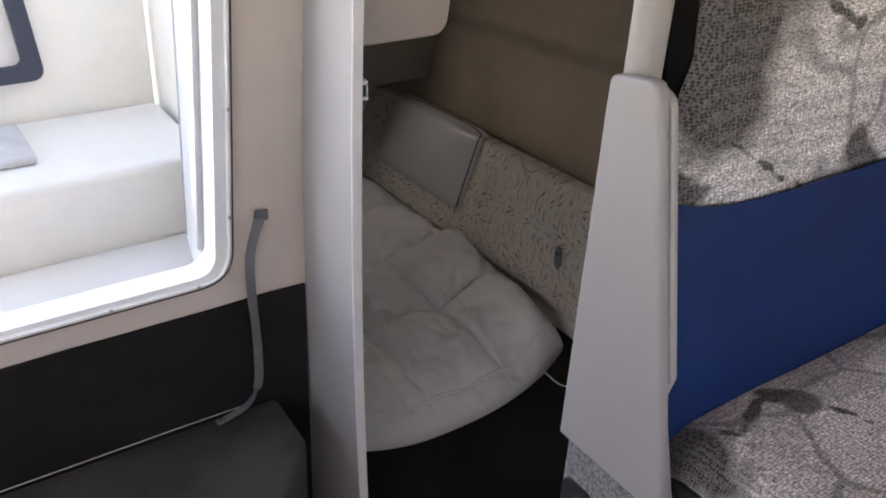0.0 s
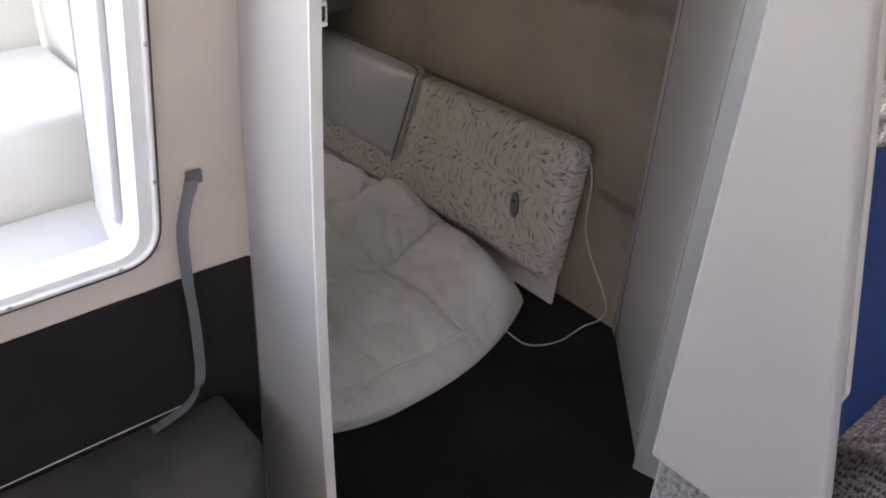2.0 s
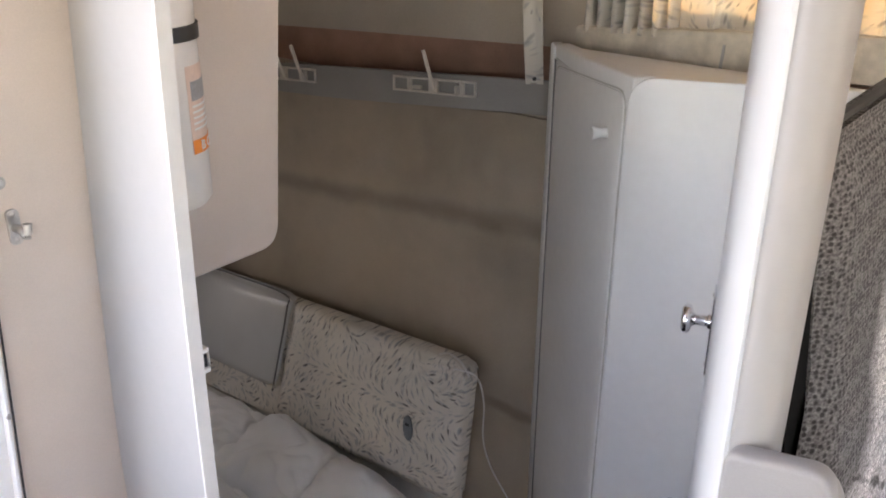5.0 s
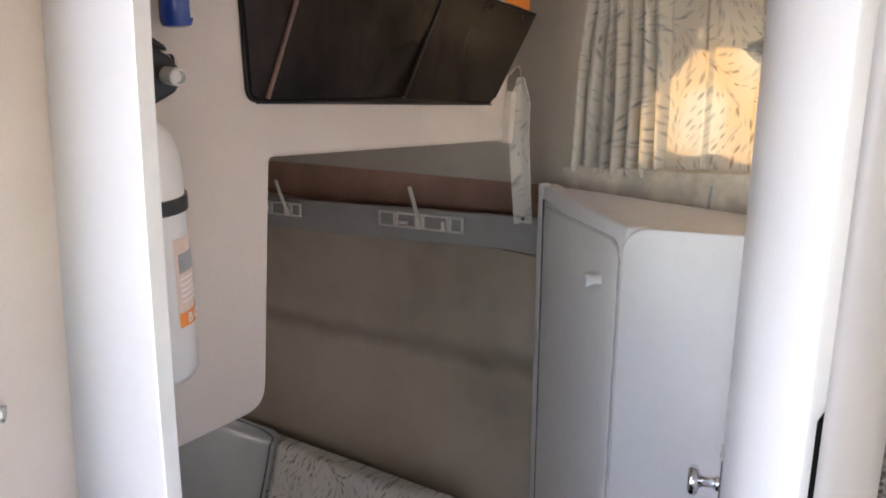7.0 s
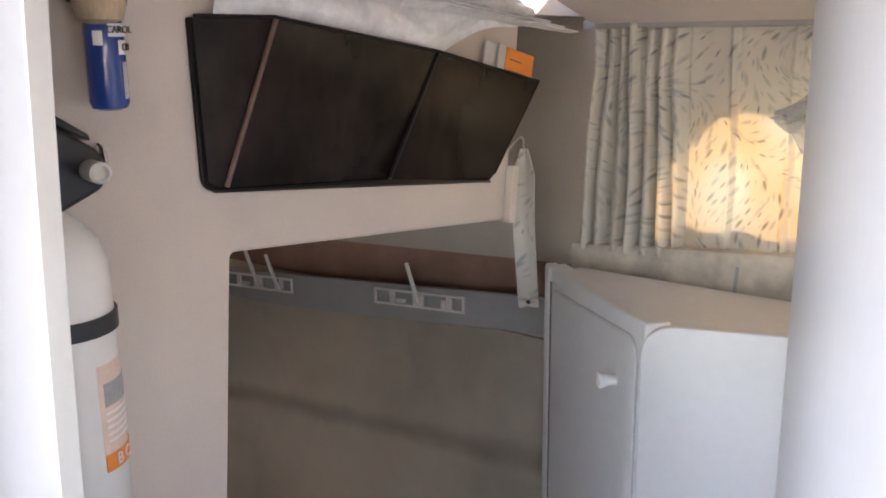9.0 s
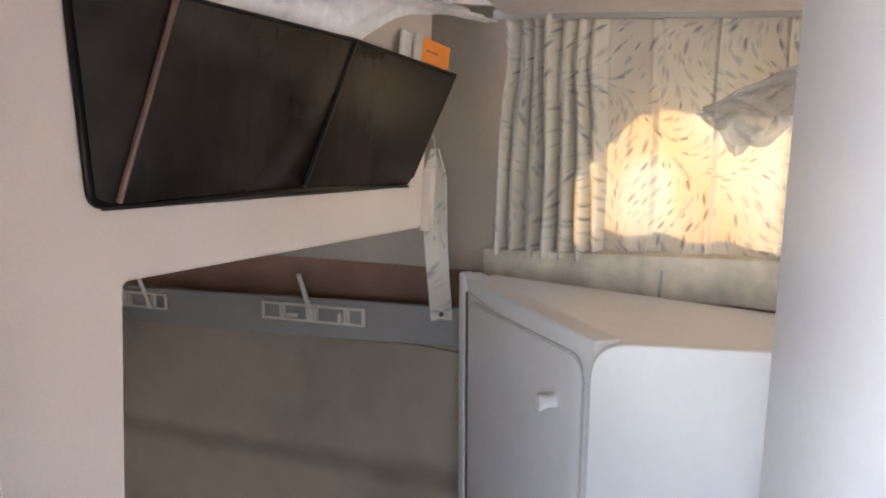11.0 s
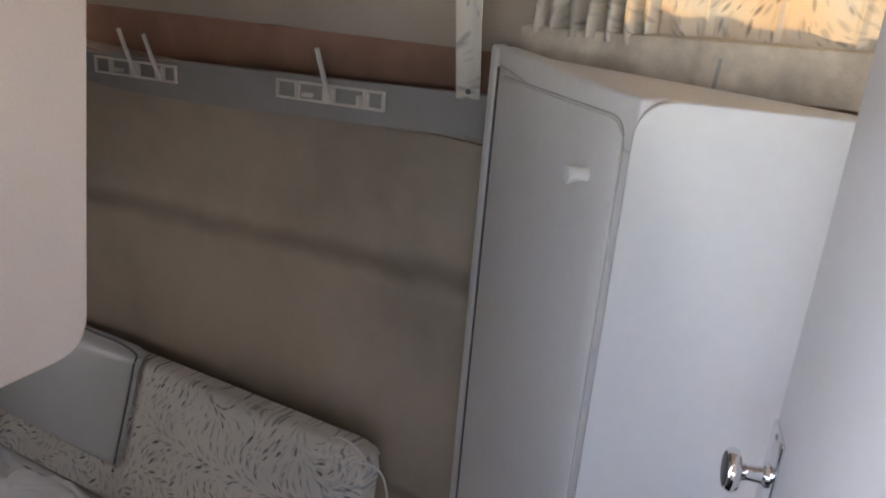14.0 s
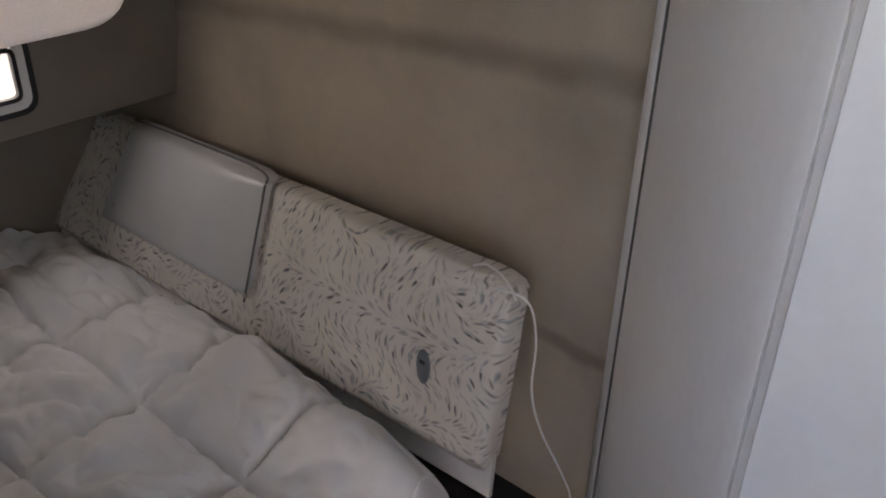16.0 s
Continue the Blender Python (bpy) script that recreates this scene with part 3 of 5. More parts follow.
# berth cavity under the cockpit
setting("wall_berth_end", box(0.40, 1.90, 2.585, 2.63, 0, 1.62), "shaded_end_liner", "beige lined end of the quarter berth", "wall")
setting("wall_berth_inner", box(0.40, 0.44, 1.141, 2.585, 0, 0.44), "liner", "beige lined inner side of the berth", "wall")
setting("cockpit_side", box(0.70, 0.735, 1.141, 3.3, 0.47, 1.62), "deck", "white gelcoat cockpit side", "wall")
setting("ceiling_berth", box(0.736, 1.90, 1.141, 2.63, 1.62, 1.66), "liner", "beige lining above the berth", "ceiling")
setting("cockpit_sole", box(-1.42, 0.735, 1.141, 3.4, 0.44, 0.47), "deck", "white gelcoat cockpit sole", "floor")

# wheelhouse shell; unseen walls added, openings sized to set the cabin's daylight
setting("ceiling", prism([(-1.42, -1.72, 1.95), (0.55, -1.72, 1.95), (1.95, -1.72, 1.558), (1.95, -1.72, 1.62), (0.55, -1.72, 2.01), (-1.42, -1.72, 2.01)], (0, 2.83, 0)), "carpet_wall", "pale lined deckhead sloping to the side", "ceiling", False)
setting("wall_forward", box(-1.42, 1.84, -1.75, -1.72, 0, 1.34), "gelcoat", "unseen white panel added under the windscreen opening", "wall")
setting("wall_forward_head", box(-1.42, 1.84, -1.75, -1.72, 1.76, 2.0), "gelcoat", "unseen white panel added over the windscreen opening", "wall")
setting("wall_port", box(-1.45, -1.42, -1.75, 1.14, 0, 1.34), "gelcoat", "unseen white port side, added", "wall")
setting("wall_port_head", box(-1.45, -1.42, -1.75, 1.14, 1.76, 2.0), "gelcoat", "unseen white panel added over the port opening", "wall")
setting("wall_port_pillar", box(-1.45, -1.42, -1.75, -1.1, 1.341, 1.759), "gelcoat", "unseen white pillar added beside the port opening", "wall")
setting("ground", box(-60, 60, -60, 60, -0.6, -0.5), "step_carpet", "dark water and quay around the boat", "ground")

# ---- cockpit seen through the companionway ----
setting("cockpit_ledge", box(-1.42, 0.64, 1.141, 1.60, 0.471, 0.51, 0.01, 3), "deck", "white moulded ledge outside the companionway", "floor")
setting("cockpit_locker", box(-1.42, 0.69, 1.60, 1.96, 0.471, 0.684, 0.02, 3), "deck", "white moulded cockpit seat locker", "wall")
setting("cockpit_back", box(-1.42, 0.69, 1.965, 2.0, 0.471, 1.05, 0.02, 2), "deck", "white moulded cockpit coaming", "wall")


def frame_bar(outer, inner, y, depth):
    """A flat ring between two outlines, standing in a plane of constant y."""
    bm = bmesh.new()
    a = [bm.verts.new((p[0], y, p[1])) for p in outer]
    b = [bm.verts.new((p[0], y, p[1])) for p in inner]
    n = len(a)
    fs = [bm.faces.new((a[i], a[(i + 1) % n], b[(i + 1) % n], b[i])) for i in range(n)]
    r = bmesh.ops.extrude_face_region(bm, geom=fs)
    bmesh.ops.translate(bm, vec=(0, depth, 0), verts=[v for v in r["geom"] if isinstance(v, bmesh.types.BMVert)])
    return bm


hatch = thing("cockpit_hatch", (0.15, 1.95, 0.77), "dark blue-grey framed hatch on the white coaming", "window", kind="structure")
o1 = filleted([(-0.30, 0.775), (0.447, 0.775), (0.42, 1.04), (-0.30, 1.04)], [0.01, 0.03, 0.03, 0.01])
o2 = filleted([(-0.26, 0.812), (0.403, 0.812), (0.385, 1.00), (-0.26, 1.00)], [0.01, 0.02, 0.02, 0.01])
part("frame", bevel(frame_bar(o1, o2, 1.945, 0.019), 0.003), "blue_frame", hatch)
pad = thing("cockpit_pad", (0.25, 1.75, 0.684), "pale grey pad lying on the cockpit seat locker", "pad")
part("pad", box(-0.1, 0.36, 1.70, 1.90, 0.685, 0.705, 0.008, 3), "card", pad)

# companionway frame and door
dr = thing("companionway_frame", (0.2, 1.10, 0.69), "white alloy companionway frame with rounded corners and screws", "door frame", kind="structure")
hi = filleted([(-0.164, 0.6895), (0.5215, 0.6895), (0.5965, 1.866), (-0.164, 1.866)], [0.05, 0.05, 0.05, 0.05], 8)
ho = filleted([(-0.170, 0.685), (0.526, 0.685), (0.601, 1.872), (-0.170, 1.872)], [0.058, 0.058, 0.058, 0.058], 8)
hj = filleted([(-0.14, 0.698), (0.503, 0.698), (0.576, 1.845), (-0.14, 1.845)], [0.04, 0.04, 0.04, 0.04], 8)
part("flange", bevel(frame_bar(ho, hi, 1.091, 0.012), 0.0015, 2), "gelcoat", dr)
part("reveal", frame_bar(hi, hj, 1.100, 0.050), "alloy", dr)
part("channel", prism([(0.494, 1.1515, 0.72), (0.510, 1.1515, 0.712), (0.5835, 1.1515, 1.845), (0.567, 1.1515, 1.845)], (0, 0.006, 0), 0.001, 1), "grey_alloy", dr, "grey anodised door channel")
part("seal", tube([(p.x - 0.0, 1.092, p.y) for p in filleted([(-0.174, 0.682), (0.5285, 0.682), (0.6045, 1.876), (-0.174, 1.876)], [0.062] * 4, 8)], 0.0013, 6, closed=True), "rubber", dr, "thin black rubber seal")
for x, z in ((0.10, 0.688), (0.33, 0.688), (0.47, 0.688), (0.531, 0.80), (0.5425, 0.98), (0.554, 1.16), (0.5655, 1.34), (0.577, 1.52)):
    part("screw", lathe([(0.0035, 0), (0.003, 0.0012), (0.001, 0.0016)], (x, 1.091, z), (0, -1, 0), 10), "steel", dr)
leaf = thing("companionway_door", (0.55, 1.3, 0.52), "open white cockpit door with a black edge seal", "door")
part("leaf", prism([(0.497, 1.165, 0.62), (0.585, 1.50, 0.55), (0.640, 1.50, 1.85), (0.566, 1.165, 1.85)], (0.022, -0.005, 0), 0.004, 2), "alloy", leaf)
part("edge_seal", prism([(0.5065, 1.156, 0.76), (0.513, 1.156, 0.75), (0.575, 1.156, 1.84), (0.568, 1.156, 1.84)], (0.0, 0.004, 0)), "rubber", leaf, "black rubber edge seal")
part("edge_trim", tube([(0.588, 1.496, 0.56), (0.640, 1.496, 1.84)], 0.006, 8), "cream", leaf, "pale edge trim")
part("bolt", lathe([(0.005, 0), (0.005, 0.003), (0.002, 0.005)], (0.590, 1.49, 0.62), (-0.9, -0.3, 0), 10), "steel", leaf)

# ---- step box, strap and hooks ----
st = thing("step_box", (0.1, 0.95, 0), "worn grey carpeted step box below the companionway", "step")
top = [(-0.9, 1.095), (0.592, 1.095), (0.588, 0.958), (0.505, 0.862), (0.42, 0.80), (-0.9, 0.80)]
part("body", prism([(x, y, 0.002) for x, y in top], (0, 0, 0.410), 0.012, 3), "step_carpet", st)
part("piping", tube([(-0.9, 1.092, 0.4155), (-0.2, 1.0925, 0.416), (0.15, 1.092, 0.416), (0.40, 1.093, 0.417), (0.53, 1.0935, 0.4165)], 0.0010, 6), "card", st, "thin white seam cord")

sp = thing("webbing_strap", (0.55, 1.09, 0.42), "grey webbing strap hanging from the bulkhead, its eyelet on the step", "strap")
path = spline([(0.585, 1.097, 0.790), (0.577, 1.090, 0.778), (0.566, 1.086, 0.755), (0.557, 1.086, 0.715), (0.556, 1.085, 0.65), (0.558, 1.082, 0.58), (0.558, 1.080, 0.52), (0.552, 1.074, 0.47), (0.532, 1.072, 0.437), (0.500, 1.071, 0.424), (0.468, 1.069, 0.419)], 6)
n, bm, prev = len(path), bmesh.new(), None
for i, p in enumerate(path):
    t = i / (n - 1)
    d = (path[min(i + 1, n - 1)] - path[max(i - 1, 0)]).normalized()
    turn = -0.25 + 1.15 * math.sin(min(1.0, t * 2.2) * math.pi) if t < 0.45 else -0.25 + 0.25 * math.sin((t - 0.45) * 5)
    side = Vector((math.cos(turn), -math.sin(turn), 0.0)) if t < 0.72 else Vector((0.35, 0.93, 0.1)).lerp(Vector((0.3, 0.95, 0.0)), (t - 0.72) / 0.28)
    side = (side - d * side.dot(d)).normalized()
    nor = d.cross(side) * 0.0009
    w = 0.0080 if t > 0.12 else 0.0090
    ring = [bm.verts.new(p + side * w + nor), bm.verts.new(p - side * w + nor), bm.verts.new(p - side * w - nor), bm.verts.new(p + side * w - nor)]
    if prev:
        for k in range(4):
            bm.faces.new((prev[k], prev[(k + 1) % 4], ring[(k + 1) % 4], ring[k]))
    else:
        bm.faces.new(ring)
    prev = ring
bm.faces.new(prev[::-1])
part("webbing", bm, "webbing", sp)
part("anchor_plate", box(0.575, 0.598, 1.093, 1.099, 0.778, 0.797, 0.002), "webbing", sp)
part("eyelet", lathe([(0.0065, 0), (0.0065, 0.002), (0.0035, 0.0025), (0.0032, 0.0005)], (0.475, 1.069, 0.4205), (0, 0, 1), 16), "steel", sp, "worn steel eyelet")

hk = thing("hook_plate", (0.594, YB, 1.178), "small dull steel hook plate screwed to the carpeted bulkhead", "hook")
part("plate", prism([(p.x, YB - 0.004, p.y) for p in filleted([(0.587, 1.160), (0.600, 1.160), (0.600, 1.198), (0.587, 1.198)], [0.006] * 4)], (0, 0.0038, 0)), "steel", hk)
part("hook", tube(spline([(0.5935, 1.101, 1.178), (0.5945, 1.090, 1.178), (0.596, 1.083, 1.173), (0.598, 1.083, 1.186)], 4), 0.0045, 10), "steel", hk)
for z in (1.165, 1.193):
    part("screw", lathe([(0.003, 0), (0.001, 0.0012)], (0.5935, 1.1008, z), (0, -1, 0), 10), "steel", hk)
st2 = thing("press_stud", (0.587, YB, 1.228), "small dull steel press stud on the bulkhead", "stud")
part("stud", lathe([(0.007, 0), (0.007, 0.002), (0.004, 0.004), (0.004, 0.007), (0.002, 0.008)], (0.587, YB - 0.0005, 1.228), (0, -1, 0), 18), "steel", st2)

# ---- white partition beside the berth opening ----
along, right = Vector((0, 1, 0)), Vector((1, 0, 0))


def partition_x(z, y):
    """The partition's port face: slightly bowed over its height."""
    at_edge = 0.669 + 0.0095 * (z - 1) + 0.035 * (z - 1) ** 2
    at_wall = 0.665 + 0.055 * max(0.0, z - 0.85) ** 1.2
    t = (y - 0.94) / 0.165
    return at_edge * (1 - t) + at_wall * t


pt = thing("partition", (0.67, 1.02, 0), "narrow white laminate partition with a pale edge, full height", "partition", kind="structure")
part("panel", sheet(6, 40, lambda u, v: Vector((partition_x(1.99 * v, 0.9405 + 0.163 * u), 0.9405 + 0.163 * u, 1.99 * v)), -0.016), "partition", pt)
part("edge_strip", sheet(2, 40, lambda u, v: Vector((partition_x(1.99 * v, 0.94) - 0.0003 + 0.0166 * u, 0.9372, 1.99 * v)), -0.003), "white_plastic", pt)
ct = thing("door_catch", (0.66, 0.93, 1.03), "small white plastic door catch on the partition", "catch")
q = Vector((0.6865, 0.945, 0))


def on_panel(a, b, x, y, z0, z1, origin=q):
    """A block on the partition's berth side: a..b along it, x..y out of it."""
    return bevel(prism([origin + along * a + right * x, origin + along * b + right * x, origin + along * b + right * y, origin + along * a + right * y], (0, 0, z1 - z0)), 0.001, 1)


for name, a, b, x, y, z0, z1, mt in (("base", 0, 0.016, 0, 0.004, 1.0, 1.056, "white_plastic"), ("upper_arm", 0.002, 0.016, 0.004, 0.014, 1.040, 1.046, "white_plastic"), ("lower_arm", 0.002, 0.016, 0.004, 0.014, 1.016, 1.022, "white_plastic"), ("roller", 0.003, 0.015, 0.004, 0.0115, 1.0225, 1.0395, "dark"), ("bridge", 0.002, 0.016, 0.0118, 0.0142, 1.0222, 1.0398, "white_plastic")):
    bm = on_panel(a, b, x, y, z0, z1)
    bmesh.ops.translate(bm, vec=(0, 0, z0), verts=bm.verts)
    part(name, bm, mt, ct)

# ---- side strip with cable clips ----
setting("trim_strip", prism([(1.826, y, z) for y, z in ((2.36, 0.903), (1.13, 1.023), (1.13, 1.098), (2.36, 0.991))], (0.012, 0, 0), 0.002, 1), "strip", "grey vinyl strip along the hull recess", "trim")
# hidden cap added behind the upper side; blocks sun leaking into the recess
setting("recess_sun_stop", box(1.8535, 1.945, -1.72, 2.48, 1.17, 1.20), "liner", "unseen cap added to keep sun out of the recess", "wall")
setting("recess_shelf", box(1.842, 1.899, 0.4, 2.41, 1.001, 1.008), "liner", "beige ledge behind the strip", "shelf")


def clip(yc, zc, pins=(0.0,)):
    """A white plastic rod-holder clip: an open frame with cross bars and a slanting pin."""
    c = thing("rod_clip", (1.826, yc, zc), "yellowed white plastic clip with a slanting pin on the strip", "clip", "clips on the strip")
    sl = 0.075

    def bar(name, y0, y1, z0, z1, d=0.006):
        pts = [(1.8255, y, z - sl * (y - yc)) for y, z in ((y0, z0), (y1, z0), (y1, z1), (y0, z1))]
        part(name, prism(pts, (-d, 0, 0), 0.001, 1), "yellowed", c)

    bar("rail", yc - 0.126, yc + 0.126, zc + 0.0135, zc + 0.0185)
    bar("rail", yc - 0.126, yc + 0.126, zc - 0.0185, zc - 0.0135)
    for a in (-0.126, -0.092, -0.084, 0.066, 0.074, 0.120):
        bar("bar", yc + a, yc + a + 0.006, zc - 0.0134, zc + 0.0134)
    bar("bar", yc - 0.016, yc + 0.012, zc - 0.0138, zc + 0.0138, 0.008)
    bar("hook", yc + 0.035, yc + 0.060, zc - 0.010, zc - 0.002, 0.009)
    bar("hook", yc - 0.074, yc - 0.066, zc - 0.0168, zc + 0.006, 0.009)
    for at in pins:
        part("pin", tube([(1.820, yc + at - 0.006, zc - 0.010), (1.806, yc + at - 0.002, zc + 0.030), (1.790, yc + at + 0.004, zc + 0.088)], 0.0046, 8), "yellowed", c)
    return c


clip(1.5445, 1.0325)
clip(2.066, 0.990, (0.0, -0.075))

# ---- fabric tab ----
tb = thing("fabric_tab", (1.70, 1.19, 1.11), "ivory printed curtain tie hanging by the bulkhead", "curtain tie")


def tab_at(u, v):
    z = 1.404 - v * 0.283
    w = 0.021 * (0.35 + 0.65 * min(1.0, v * 6)) * (1 - 0.12 * v)
    return Vector((1.648 + 0.022 * v + (u - 0.5) * 1.1 * w + 0.006 * (1 - abs(2 * u - 1)), 1.166 + 0.004 * v - (u - 0.5) * 1.6 * w + 0.004 * math.sin(v * 4), z))


part("band", sheet(6, 30, tab_at, 0.003), "curtain", tb)
part("eyelet", lathe([(0.004, 0), (0.004, 0.002), (0.002, 0.002)], (1.664, 1.164, 1.133), (-0.85, -0.5, 0), 12), "dark", tb)
part("tie_cord", tube(spline([(1.650, 1.167, 1.398), (1.632, 1.160, 1.425), (1.600, 1.158, 1.415), (1.560, 1.150, 1.400), (1.536, 1.150, 1.390)], 5), 0.0016, 6), "liner", tb, "thin beige tie cord")

# ---- sill and curtain ----
setting("window_sill", prism([(1.772, y, z) for y, z in ((1.142, 1.160), (0.20, 1.203), (0.20, 1.292), (1.142, 1.222))], (0.062, 0, 0), 0.004, 2), "sill", "mottled cream sill board below the window", "sill")


sill_mark = thing("sill_joint", (1.771, 0.84, 1.175), "dark open joint in the cream sill board", "joint", kind="structure")
part("joint", prism([(1.7715, y, z) for y, z in ((0.842, 1.176), (0.836, 1.176), (0.834, 1.222), (0.839, 1.222))], (-0.0012, 0, 0)), "strip", sill_mark)


def curtain_at(u, v):
    """Cloth with soft gathers by the bulkhead and stitched pleats between flat panels."""
    y = 1.108 - u * 0.76
    gathered = 1.0 / (1.0 + math.exp((u - 0.205) / 0.010))
    p = 6.3 * (u + 0.010) / 0.20 + 0.34 * wob(u * 17, v * 1.3, 4.0)
    k = math.floor(p)
    size = 0.55 + 0.75 * abs(wob(k * 3.7 + 0.3, 1.7))
    fold = math.sin(math.pi * (p - k)) ** 0.7 * size
    pinch = math.exp(-((v - 0.20) / 0.10) ** 2)
    x = 1.800 - gathered * fold * (0.030 + 0.014 * v - 0.006 * pinch) - 0.004 * wob(u * 9, v * 2.5, 2.0)
    x -= gathered * 0.004 * abs(math.sin(p * 9.0 + 2 * wob(u * 30, v * 2, 1))) * pinch
    flat = 1.0 - gathered
    x -= flat * (0.007 * (0.3 + 0.7 * v) * math.sin(u * 47 + 1.4 * math.sin(v * 2.2)) + 0.005 * wob(u * 16, v * 3.0, 6.0))
    for c in (0.310, 0.437, 0.565, 0.69, 0.82, 0.95):
        off = u - c - 0.004 * math.sin(v * 3 + c * 20)
        x -= flat * (0.011 * math.exp(-(off / 0.0050) ** 2) - 0.004 * math.exp(-((off - 0.011) / 0.004) ** 2)) * (1.0 - 0.5 * v)
    y += gathered * (0.16 * v - 0.05 * pinch) * (0.10 - u) * 0.76 / 0.8
    z = (1.606 + 0.012 * u) - v * (0.394 - 0.016 * u - 0.006 * gathered * fold + 0.003 * math.sin(u * 50) + 0.004 * wob(u * 8, 1.0))
    return Vector((x, y, z))


cu = thing("curtain", (1.79, 0.75, 1.2), "ivory window curtain with brush-stroke print, sunlit from behind", "curtain")
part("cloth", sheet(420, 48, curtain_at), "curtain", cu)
setting("curtain_rail", box(1.776, 1.834, 0.2, 1.13, 1.598, 1.612, 0.002), "strip", "slim grey curtain rail under the deckhead", "rail")

pf = thing("plastic_film", (1.72, 0.70, 1.42), "crumpled clear grey plastic film hanging before the curtain", "plastic bag")


def film_at(u, v):
    y = 0.785 - u * (0.20 - 0.03 * v) + 0.02 * wob(u * 4, v * 4, 1)
    z = 1.475 + 0.105 * u * (1.1 - 0.2 * u) - v * (0.10 * min(1.0, 0.15 + 1.6 * u) + 0.012 * math.sin(u * 17))
    return Vector((1.735 + 0.022 * wob(u * 5, v * 4, 3) + 0.010 * abs(wob(u * 13, v * 10, 5)), y, z))


part("film", sheet(60, 30, film_at), "film", pf)


def flap_at(u, v):
    tip = Vector((1.752, 0.742 - 0.01 * u, 1.405))
    head = Vector((1.746, 0.782 - 0.085 * u, 1.478 - 0.030 * u))
    return head.lerp(tip, v * (1.0 - 0.25 * abs(u - 0.5))) + Vector((0.004 * wob(u * 5, v * 5, 7), 0, 0))


part("torn_flap", sheet(16, 16, flap_at), "film", pf, "thin torn flap of clear film")

# ---- corner cabinet below the window ----
CA, CB, CC = Vector((1.676, 1.135, 0)), Vector((1.358, 0.802, 0)), Vector((1.453, 0.43, 0))
face = (CA - CB).normalized()                     # along the locker face, towards the hull
out_n = Vector((-face.y, face.x, 0))              # out of the locker face
side_d = (CC - CB).normalized()
side_n = Vector((side_d.y, -side_d.x, 0))
cab = thing("corner_cabinet", (1.6, 0.8, 0), "light grey laminate corner cabinet with a locker door", "cabinet")
foot = [CA, CB + face * 0.004, CC, Vector((1.76, 0.43, 0)), Vector((1.765, 1.12, 0))]
bm = prism([p + Vector((0, 0, 0.002)) for p in foot], (0, 0, 1.180))
part("body", bevel(bm, 0.003, 1), "cabinet", cab)


def on_face(a, z, d):
    """A point on the locker face: a metres from its outer corner, height z, d proud."""
    return CB + face * a + out_n * d + Vector((0, 0, z))


L = (CA - CB).length
rim = [(0.004, 1.1825), (L, 1.1825), (L, 1.203), (0.05, 1.236), (0.004, 1.241)]
part("rim", prism([on_face(a, z, 0.0) for a, z in rim], -out_n * 0.035, 0.004, 3), "cabinet", cab, "raised fiddle rim")
part("edge_post", prism([on_face(a, z, 0.003) for a, z in filleted([(L - 0.028, 0.0), (L + 0.002, 0.0), (L + 0.002, 1.207), (L - 0.028, 1.207)], [0, 0, 0.012, 0.012])], -out_n * 0.02, 0.003, 2), "white_plastic", cab, "white edge trim")
part("shadow_gap", prism([on_face(a, z, 0.0012) for a, z in ((L - 0.0365, 0.0), (L - 0.0285, 0.0), (L - 0.0285, 1.180), (L - 0.0365, 1.180))], -out_n * 0.001), "dark", cab, "dark joint beside the trim")
dl = filleted([(0.030, 0.05), (L - 0.044, 0.05), (L - 0.046, 1.168), (0.026, 1.212)], [0.03, 0.03, 0.03, 0.03])
ldoor = part("door", prism([on_face(p.x, p.y, 0.0035) for p in dl], -out_n * 0.003, 0.0012, 2), "cabinet", cab, "flush locker door with rounded corners")
bm = tube([on_face(p.x, p.y, 0.0012) for p in filleted([(0.027, 0.047), (L - 0.041, 0.047), (L - 0.043, 1.171), (0.023, 1.215)], [0.032] * 4)], 0.0012, 6, closed=True)
part("door_joint", bm, "card", ldoor, "fine grey joint line")
part("knob", lathe([(0.009, 0), (0.008, 0.003), (0.0075, 0.010), (0.0095, 0.018), (0.0108, 0.0215), (0.010, 0.024), (0.0035, 0.025)], on_face(0.094, 1.134, 0.0035), out_n, 24), "white_plastic", ldoor, "small white plastic knob")


def on_side(a, z, d):
    return CB + side_d * a + side_n * d + Vector((0, 0, z))


ov = filleted([(-0.004, 0.0), (0.37, 0.0), (0.37, 1.256), (-0.004, 1.245)], [0.0, 0.0, 0.0, 0.045], 10)
part("side_panel", prism([on_side(p.x, p.y, 0.014) for p in ov], -side_n * 0.0138, 0.003, 2), "bright_board", cab, "white side panel with a rounded top corner")

# ---- white door behind the seat ----
DA, DB = Vector((0.640, 0.3725, 0)), Vector((1.247, 0.603, 0))
dd = (DB - DA).normalized()
dn = Vector((-dd.y, dd.x, 0))
door = thing("door_1", (0.93, 0.51, 0.01), "white laminate door with a chrome push knob near its edge", "door", kind="structure")
part("leaf", prism([DA + Vector((0, 0, 0.012)), DB + Vector((0, 0, 0.012)), DB + Vector((0, 0, 1.70)), DA + Vector((0, 0, 1.86))], -dn * 0.022, 0.003, 2), "board", door)


def on_door(back, z, d=0.0):
    return DB - dd * back + dn * d + Vector((0, 0, z))


